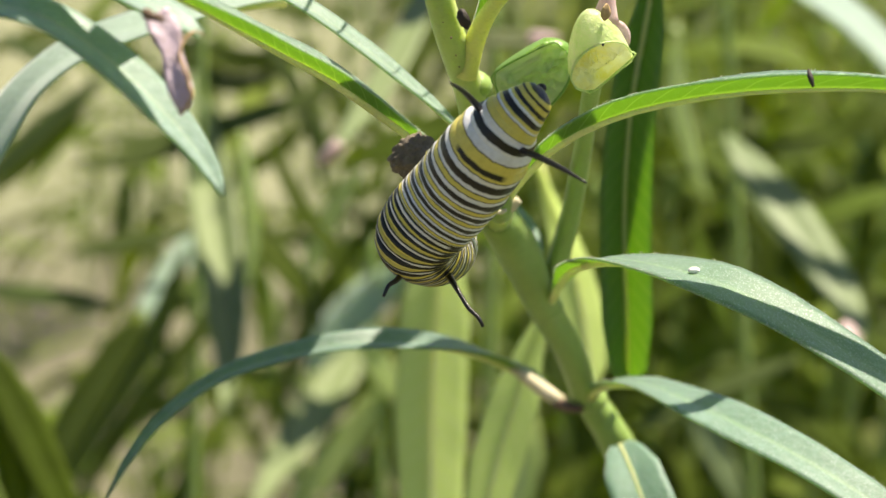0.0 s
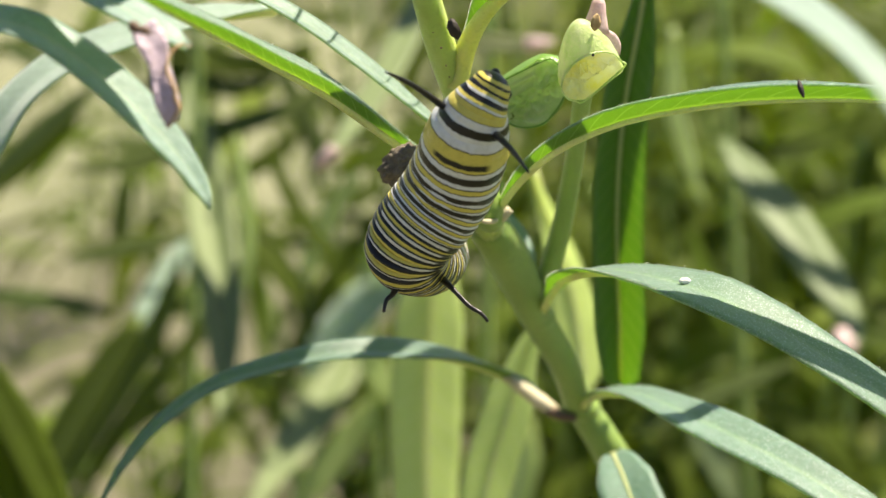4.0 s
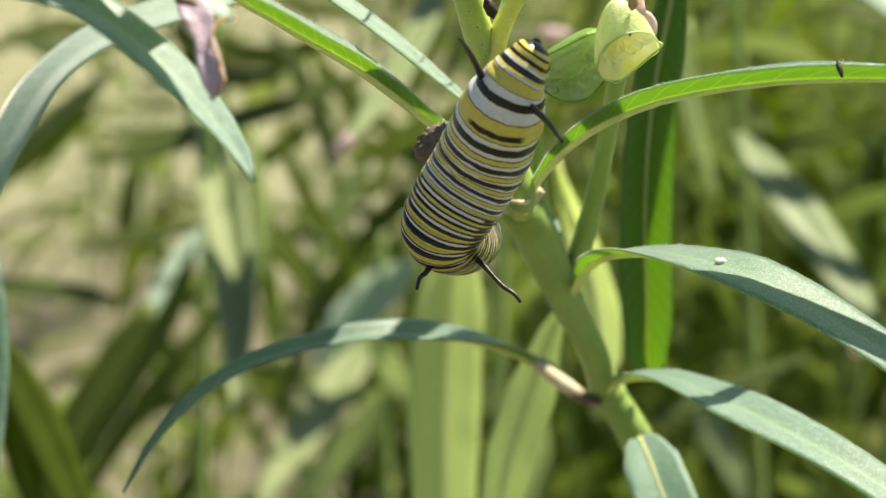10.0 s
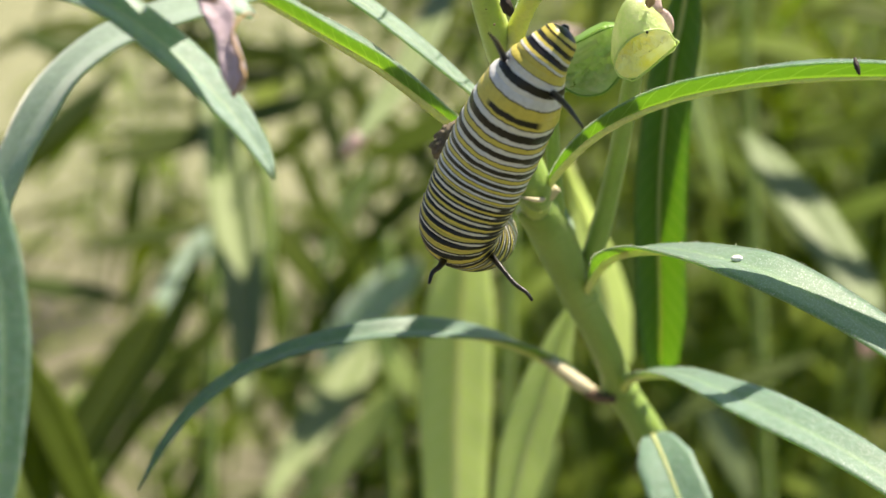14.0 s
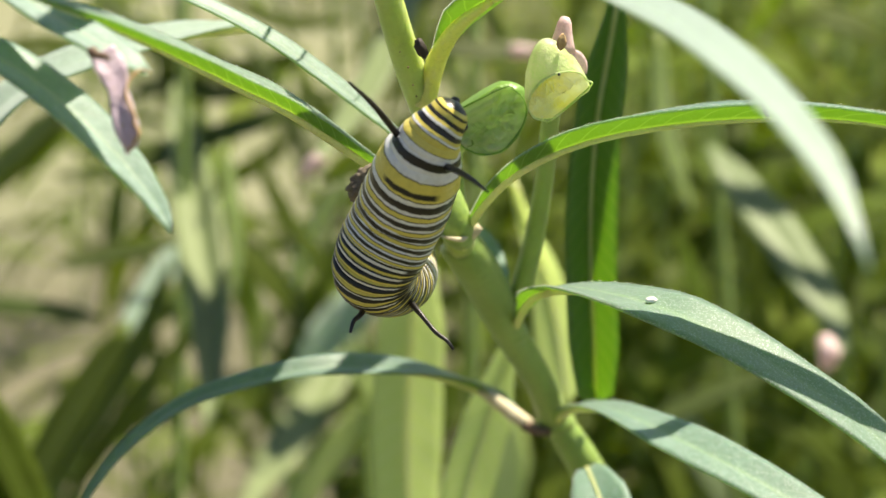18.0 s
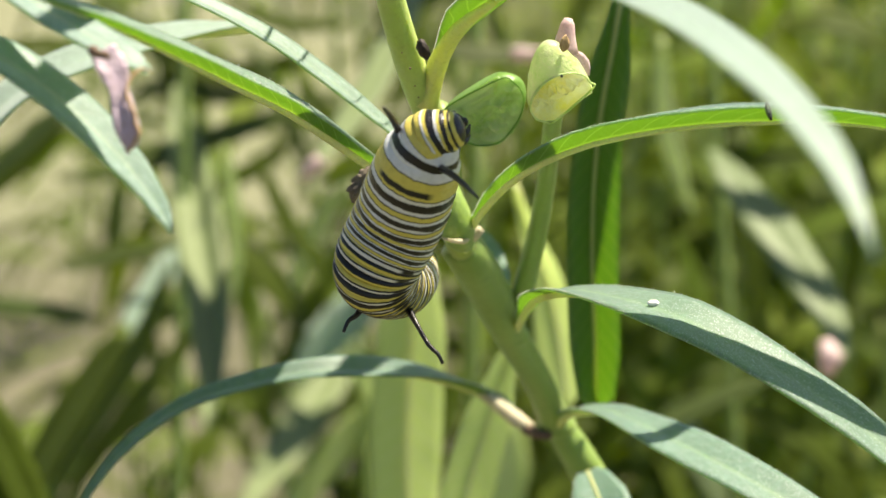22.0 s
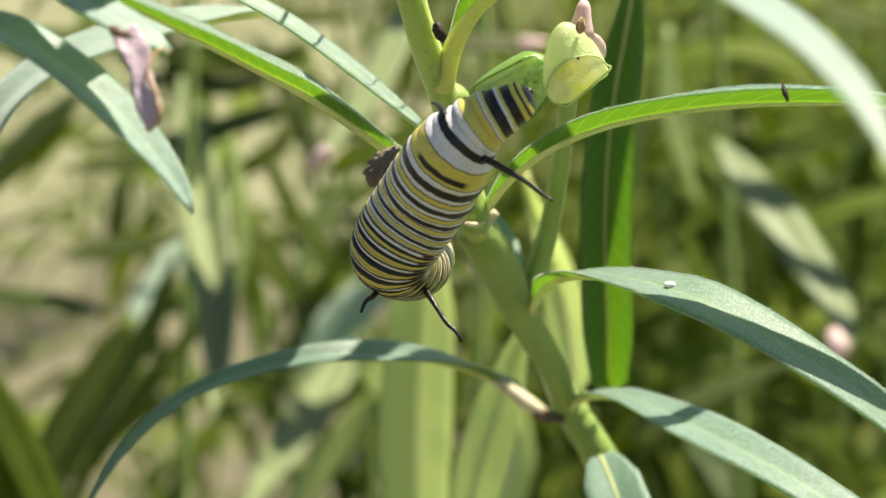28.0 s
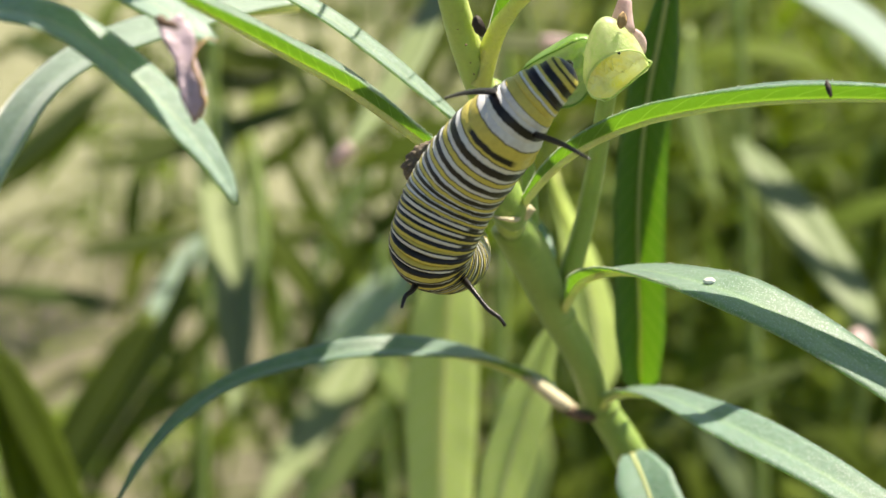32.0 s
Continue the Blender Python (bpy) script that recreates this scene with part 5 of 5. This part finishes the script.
POSTURE_D1 = [
    (22, (0.0042, -0.0460, 0.7626), (0.0023, -0.0454, 0.7613), (-0.0000, -0.0423, 0.7545)),
    (23, (0.0051, -0.0470, 0.7624), (0.0019, -0.0465, 0.7608), (-0.0003, -0.0434, 0.7539)),
    (24, (0.0053, -0.0471, 0.7620), (0.0019, -0.0465, 0.7607), (-0.0003, -0.0434, 0.7542)),
    (25, (0.0061, -0.0469, 0.7618), (0.0022, -0.0462, 0.7607), (-0.0005, -0.0429, 0.7544)),
    (25.5, (0.0075, -0.0470, 0.7613), (0.0028, -0.0463, 0.7602), (-0.0004, -0.0431, 0.7539)),
    (27.5, (0.0073, -0.0465, 0.7632), (0.0042, -0.0461, 0.7614), (0.0004, -0.0428, 0.7552)),
    (28, (0.0082, -0.0462, 0.7635), (0.0042, -0.0460, 0.7609), (0.0006, -0.0428, 0.7546)),
    (28.5, (0.0082, -0.0461, 0.7636), (0.0046, -0.0459, 0.7611), (0.0009, -0.0427, 0.7547)),
]
POSTURE_D2 = [
    (29, (0.0071, -0.0463, 0.7633), (0.0041, -0.0460, 0.7608), (0.0004, -0.0428, 0.7544)),
    (29.5, (0.0077, -0.0465, 0.7631), (0.0041, -0.0461, 0.7608), (0.0006, -0.0430, 0.7544)),
    (30, (0.0079, -0.0467, 0.7645), (0.0050, -0.0464, 0.7623), (0.0009, -0.0433, 0.7555)),
    (31, (0.0074, -0.0463, 0.7632), (0.0038, -0.0460, 0.7609), (0.0001, -0.0428, 0.7545)),
    (31.5, (0.0086, -0.0452, 0.7641), (0.0048, -0.0450, 0.7616), (0.0005, -0.0419, 0.7550)),
    (32, (0.0082, -0.0451, 0.7649), (0.0050, -0.0450, 0.7620), (0.0003, -0.0419, 0.7553)),
]
POSTURE = POSTURE_A1 + POSTURE_A2 + POSTURE_B1 + POSTURE_B2 + POSTURE_C1 + POSTURE_C2 + POSTURE_D1 + POSTURE_D2
BUD_ROWS_1 = [
    (0, (0.0082, -0.0278, 0.7604)),
    (1, (0.0082, -0.0273, 0.7604)),
    (2, (0.0089, -0.0278, 0.7606)),
    (3, (0.0085, -0.0277, 0.7606)),
    (3.5, (0.0086, -0.0277, 0.7598)),
    (5.5, (0.0088, -0.0274, 0.7598)),
    (6, (0.0092, -0.0272, 0.7595)),
    (7, (0.0093, -0.0274, 0.7605)),
    (8, (0.0098, -0.0275, 0.7609)),
    (9, (0.0095, -0.0281, 0.7601)),
    (10, (0.0096, -0.0275, 0.7603)),
    (11, (0.0094, -0.0270, 0.7599)),
    (12, (0.0103, -0.0267, 0.7607)),
    (13, (0.0101, -0.0271, 0.7605)),
    (14, (0.0096, -0.0277, 0.7607)),
    (14.5, (0.0094, -0.0280, 0.7593)),
    (16.5, (0.0088, -0.0280, 0.7601)),
    (17, (0.0093, -0.0273, 0.7598)),
]
BUD_ROWS_2 = [
    (18, (0.0079, -0.0280, 0.7591)),
    (19, (0.0067, -0.0272, 0.7593)),
    (20, (0.0075, -0.0270, 0.7598)),
    (21, (0.0074, -0.0274, 0.7594)),
    (22, (0.0075, -0.0270, 0.7598)),
    (23, (0.0074, -0.0279, 0.7598)),
    (24, (0.0073, -0.0279, 0.7596)),
    (25, (0.0068, -0.0275, 0.7598)),
    (25.5, (0.0067, -0.0275, 0.7598)),
    (27.5, (0.0087, -0.0273, 0.7608)),
    (28, (0.0085, -0.0273, 0.7602)),
    (28.5, (0.0092, -0.0271, 0.7606)),
    (29, (0.0086, -0.0269, 0.7614)),
    (29.5, (0.0092, -0.0271, 0.7612)),
    (30, (0.0103, -0.0278, 0.7612)),
    (31, (0.0092, -0.0270, 0.7611)),
    (31.5, (0.0091, -0.0265, 0.7602)),
    (32, (0.0095, -0.0263, 0.7611)),
]
BUD_ROWS = BUD_ROWS_1 + BUD_ROWS_2
FEELERS_1 = [
    (0, (0.0008, -0.0532, 0.7663), (0.0110, -0.0555, 0.7592)),
    (1, (0.0014, -0.0530, 0.7654), (0.0082, -0.0556, 0.7576)),
    (2, (-0.0011, -0.0538, 0.7648), (0.0101, -0.0560, 0.7580)),
    (3, (0.0008, -0.0532, 0.7663), (0.0076, -0.0557, 0.7585)),
    (3.5, (-0.0037, -0.0524, 0.7680), (0.0074, -0.0548, 0.7606)),
    (5.5, (-0.0022, -0.0519, 0.7685), (0.0051, -0.0543, 0.7610)),
    (6, (0.0000, -0.0515, 0.7687), (0.0061, -0.0547, 0.7590)),
    (7, (-0.0020, -0.0533, 0.7650), (0.0054, -0.0551, 0.7597)),
    (8, (-0.0015, -0.0535, 0.7652), (0.0063, -0.0550, 0.7605)),
    (9, (0.0002, -0.0528, 0.7683), (0.0066, -0.0550, 0.7613)),
    (10, (-0.0008, -0.0521, 0.7686), (0.0065, -0.0544, 0.7615)),
]
FEELERS_2 = [
    (11, (-0.0004, -0.0514, 0.7688), (0.0067, -0.0538, 0.7615)),
    (12, (0.0008, -0.0514, 0.7691), (0.0072, -0.0537, 0.7619)),
    (13, (-0.0001, -0.0518, 0.7685), (0.0063, -0.0541, 0.7617)),
    (14, (0.0000, -0.0525, 0.7687), (0.0066, -0.0545, 0.7625)),
    (14.5, (-0.0019, -0.0527, 0.7673), (0.0059, -0.0543, 0.7625)),
    (16.5, (0.0016, -0.0531, 0.7670), (0.0053, -0.0552, 0.7604)),
    (17, (0.0004, -0.0523, 0.7672), (0.0085, -0.0538, 0.7624)),
    (18, (-0.0037, -0.0519, 0.7697), (0.0066, -0.0547, 0.7611)),
    (19, (-0.0059, -0.0515, 0.7687), (0.0047, -0.0547, 0.7590)),
    (20, (-0.0008, -0.0524, 0.7658), (0.0040, -0.0562, 0.7540)),
    (21, (-0.0041, -0.0527, 0.7655), (0.0032, -0.0555, 0.7570)),
]
FEELERS_3 = [
    (22, (-0.0009, -0.0520, 0.7668), (0.0057, -0.0540, 0.7606)),
    (23, (-0.0011, -0.0522, 0.7690), (0.0070, -0.0557, 0.7584)),
    (24, (-0.0003, -0.0522, 0.7689), (0.0072, -0.0557, 0.7583)),
    (25, (0.0010, -0.0523, 0.7678), (0.0057, -0.0553, 0.7583)),
    (25.5, (0.0011, -0.0526, 0.7667), (0.0065, -0.0553, 0.7584)),
    (27.5, (0.0009, -0.0527, 0.7668), (0.0055, -0.0563, 0.7557)),
    (28, (0.0014, -0.0528, 0.7658), (0.0114, -0.0552, 0.7585)),
    (28.5, (0.0032, -0.0523, 0.7673), (0.0119, -0.0548, 0.7595)),
    (29, (0.0018, -0.0527, 0.7661), (0.0072, -0.0546, 0.7603)),
    (29.5, (0.0021, -0.0528, 0.7661), (0.0073, -0.0548, 0.7601)),
    (30, (0.0016, -0.0530, 0.7676), (0.0082, -0.0551, 0.7614)),
    (31, (0.0004, -0.0526, 0.7663), (0.0073, -0.0546, 0.7601)),
    (31.5, (-0.0004, -0.0524, 0.7648), (0.0126, -0.0543, 0.7586)),
    (32, (-0.0008, -0.0522, 0.7657), (0.0096, -0.0535, 0.7614)),
]
FEELERS = FEELERS_1 + FEELERS_2 + FEELERS_3

FRONT_LEAF = [(0, 1.9), (14.5, 1.9), (16.5, 0.7), (18, 0.1), (19, 0), (20, 0.7), (21, 0.4), (23, 0.6), (25, 0.8), (27.5, 1.6), (32, 1.9)]

TAIL = [Vector(p) for p in ((0.0014, -0.0181, 0.7432), (0.0014, -0.0237, 0.7439), (0.0011, -0.0302, 0.7449), (0.0000, -0.0356, 0.7461), (-0.0013, -0.0393, 0.7477), (-0.0020, -0.0417, 0.7500))]
RINGS = 50
COLLAR = RINGS - 4
# ring spacing fits the camera's view: closest near the bend, mimicking foreshortened stripes
gaps = [max(0.36, 1.40 * math.exp(-j / 10.5)) if j < 26 else min(1.2, 0.36 + 0.14 * (j - 25)) for j in range(COLLAR - 1, -1, -1)]
SPACING = [sum(gaps[:i]) / sum(gaps) for i in range(COLLAR)]
grub = thing("caterpillar", TAIL[0], "plump caterpillar striped black, white and yellow, feeding on a bud", "caterpillar")


def body_line(head, collar, middle):
    """The axis of the body from the tail, which holds the stem, to the head."""
    fine = spline([*TAIL, middle, collar, head], 900)
    k = min(range(901), key=lambda j: (fine[j] - Vector(collar)).length)
    low = [fine[round(k * SPACING[i])] for i in range(COLLAR)]
    high = [fine[round(k + (900 - k) * i / (RINGS - COLLAR))] for i in range(RINGS - COLLAR + 1)]
    return low + high


def ring_poses(head, collar, middle):
    line = body_line(head, collar, middle)
    tang = tangents(line)
    tang[-1] = (line[-1] - line[-2]).normalized()
    up = Vector((-0.18, -0.95, 0.25))
    poses = [None] * len(line)
    back_way = up - tang[-1] * up.dot(tang[-1])
    for i in range(len(line) - 1, -1, -1):
        back_way = (back_way - tang[i] * back_way.dot(tang[i])).normalized()
        side = back_way.cross(tang[i])
        poses[i] = Matrix.Translation(line[i] - TAIL[0]) @ Matrix((side, back_way, tang[i])).transposed().to_4x4()
    return poses


def ring_radius(v):
    shape = ((0, 0.0011), (0.06, 0.0015), (0.16, 0.0017), (0.3, 0.0020), (0.40, 0.0025), (0.50, 0.0031), (0.58, 0.0036), (0.68, 0.0038), (0.78, 0.0038), (0.86, 0.0036), (0.90, 0.0032), (0.95, 0.0024), (1, 0.0016))
    for (a, ra), (b, rb) in zip(shape, shape[1:]):
        if v <= b:
            return ra + (rb - ra) * (v - a) / (b - a)
    return shape[-1][1]


def ring_mesh(v, seed, step, last=False):
    """One body ring: a bulging barrel whose rims tuck in under its neighbours."""
    bm = bmesh.new()
    uv = bm.loops.layers.uv.new("ring")
    sides, rows = 28, 9
    rings = []
    for i in range(rows + 1):
        z = (i / rows - 0.5) * 2.2
        r = ring_radius(min(1, max(0, v + (z * step / 0.042 if v > 0.35 else 0)))) * (1 - 0.10 * abs(z / 1.1) ** 2.2)
        if last and z > 0:
            r *= math.sqrt(max(0.02, 1 - (z / 1.12) ** 2))
        ring = []
        for j in range(sides):
            a = math.tau * j / sides
            way = Vector((math.cos(a), math.sin(a), 0))
            rr = r * (1 + 0.025 * noise.noise(way * 2.2 + Vector((0, 0, seed * 1.7 + z))))
            ring.append(bm.verts.new((way.x * rr, way.y * rr * 0.96, z * step * (1.0 if not last else 1.25))))
        rings.append(ring)
    for a, b in zip(rings, rings[1:]):
        for j in range(sides):
            bm.faces.new((a[j], a[(j + 1) % sides], b[(j + 1) % sides], b[j]))
    bm.faces.new(rings[0][::-1])
    bm.faces.new(rings[-1])
    for f in bm.faces:
        for lo in f.loops:
            lo[uv].uv = (math.atan2(lo.vert.co.y, lo.vert.co.x) / math.tau % 1.0, lo.vert.co.z / step + 0.5)
    return bm


def horn(root, ways, r):
    return tube([root, *ways], [r, r * 0.85, r * 0.65, r * 0.3], 14, 8)


first_poses = ring_poses(*POSTURE[0][1:])
middles = [m.translation for m in first_poses]
far_along = list(itertools.accumulate([0.0] + [(q - p).length for p, q in zip(middles, middles[1:])]))
STEPS = [max(0.0003, (far_along[min(i + 1, RINGS)] - far_along[max(i - 1, 0)]) / (min(i + 1, RINGS) - max(i - 1, 0))) for i in range(RINGS + 1)]
body = []
HIND = min(range(RINGS), key=lambda i: (middles[i] + TAIL[0] - Vector((-0.0013, -0.0399, 0.7475))).length)
for i in range(RINGS + 1):
    v = far_along[i] / far_along[-1]
    band = (BAND_K, BAND_L)[i % 2] if i > COLLAR - 13 else (BAND_A, BAND_B)[i % 2]
    if i >= COLLAR - 3:
        band = (BAND_C, BAND_D, BAND_E, BAND_F, BAND_G, BAND_H, BAND_I, BAND_J)[i - COLLAR + 3]
    ring = part("head" if i == RINGS else "body_ring", ring_mesh(v, i, STEPS[i], i == RINGS), band, grub)
    ring.matrix_basis = first_poses[i]
    body.append(ring)
    if i == COLLAR:  # the long feelers behind the head
        feelers = []
        for s in (1, -1):
            f = part("feeler", horn(Vector((0, 0, 0)), [Vector((0.0001, 0.0, 0.0022)), Vector((0.0004, 0, 0.0050)), Vector((0.0010, 0, 0.0082))], 0.00031), BLACK, ring, "long black feeler")
            f.location = (0.0023 * s, 0.0012, 0.0)
            feelers.append(f)
    if i == HIND:
        inward = (Matrix.Translation(TAIL[0]) @ first_poses[i]).inverted()
        for way in (((0.0003, -0.0408, 0.7463), (0.0010, -0.0431, 0.7458), (0.0021, -0.0446, 0.7444), (0.0029, -0.0452, 0.7438), (0.0033, -0.0456, 0.7431)), ((-0.0034, -0.0418, 0.7465), (-0.0039, -0.0429, 0.7462), (-0.0045, -0.0436, 0.7460), (-0.0049, -0.0443, 0.7453))):
            part("feeler", tube([inward @ Vector(q) for q in way], [0.00034, 0.00026, 0.00020, 0.00014], 14, 8, rough=0.2), BLACK, ring, "short black tail feeler")
    if i in (RINGS - 6, RINGS - 4, RINGS - 2):
        for s in (1, -1):
            bm = tube([(0.0007 * s, -0.0022, 0), (0.0012 * s, -0.0034, 0.0006), (0.0008 * s, -0.0042, 0.0010)], [0.0004, 0.0003, 0.0001], 6, 8)
            part("leg", bm, BLACK, ring, "small pointed black leg")
face_bm = bmesh.new()
bmesh.ops.create_uvsphere(face_bm, u_segments=16, v_segments=10, radius=0.0004)
bmesh.ops.translate(face_bm, vec=(0.0004, -0.0011, 0.0008), verts=face_bm.verts)
part("mouth", face_bm, BLACK, body[-1], "dark mouthparts")

# the bud at its mouth
bite_place = Vector(BUD_ROWS[0][1])
nibbled = thing("flower_bud", bite_place, "green flower bud chewed open, held at the caterpillar's mouth", "flower bud")
gnawed((0.0030, 0.0022, 0.0038), pose(0, 0, 0, 0, 50, 0), (-0.05, -0.97, -0.15), 0.0004, Vector((0, 0, 0)), nibbled, ("bud_shell", "pith"), (BUD_GREEN, BUD_PALE),
    ("translucent green bud skin", "pale chewed inside of the bud"), ((-0.55, 0, 0.83), 0.0021))
part("bud_stalk", tube([(-0.0020, 0.0004, -0.0022), (-0.0030, 0.004, -0.0042), (-0.0030, 0.011, -0.0085), tuple(NODE_TOP - bite_place)], [0.0007, 0.0006, 0.0007, 0.0008], 14, 10), STEM, nibbled, "short green bud stalk")


def posture_at(t):
    return min(POSTURE, key=lambda row: abs(row[0] - t))[1:]


def motions():
    rows = [(t, ring_poses(h, c, m)) for t, h, c, m in POSTURE]
    for i, ring in enumerate(body):
        walk(ring, [(t, poses[i]) for t, poses in rows])
    for f, which in zip(feelers, (0, 1)):
        keys, last = [], None
        for t, *tips in FEELERS:
            ring = Matrix.Translation(TAIL[0]) @ ring_poses(*posture_at(t))[COLLAR]
            root = ring @ f.location
            way = (Vector(tips[which]) - root).normalized()
            z = way
            x = (Vector((0, 0, -1)) - z * -z.z).normalized()
            turn = Matrix((x, z.cross(x), z)).transposed().to_4x4()
            keys.append((t, ring.inverted() @ (Matrix.Translation(root) @ turn)))
        walk(f, keys)
    # the long front leaf lifts and sinks a little about its joint
    joint = Matrix.Translation(Vector((0.0020, -0.0250, 0.7598)) - base)
    walk(front_leaf, [(t, joint @ pose(0, 0, 0, -lift, 0, 0) @ joint.inverted()) for t, lift in FRONT_LEAF])
    walk(nibbled, [(t, Matrix.Translation(p)) for t, p in BUD_ROWS])


motions()
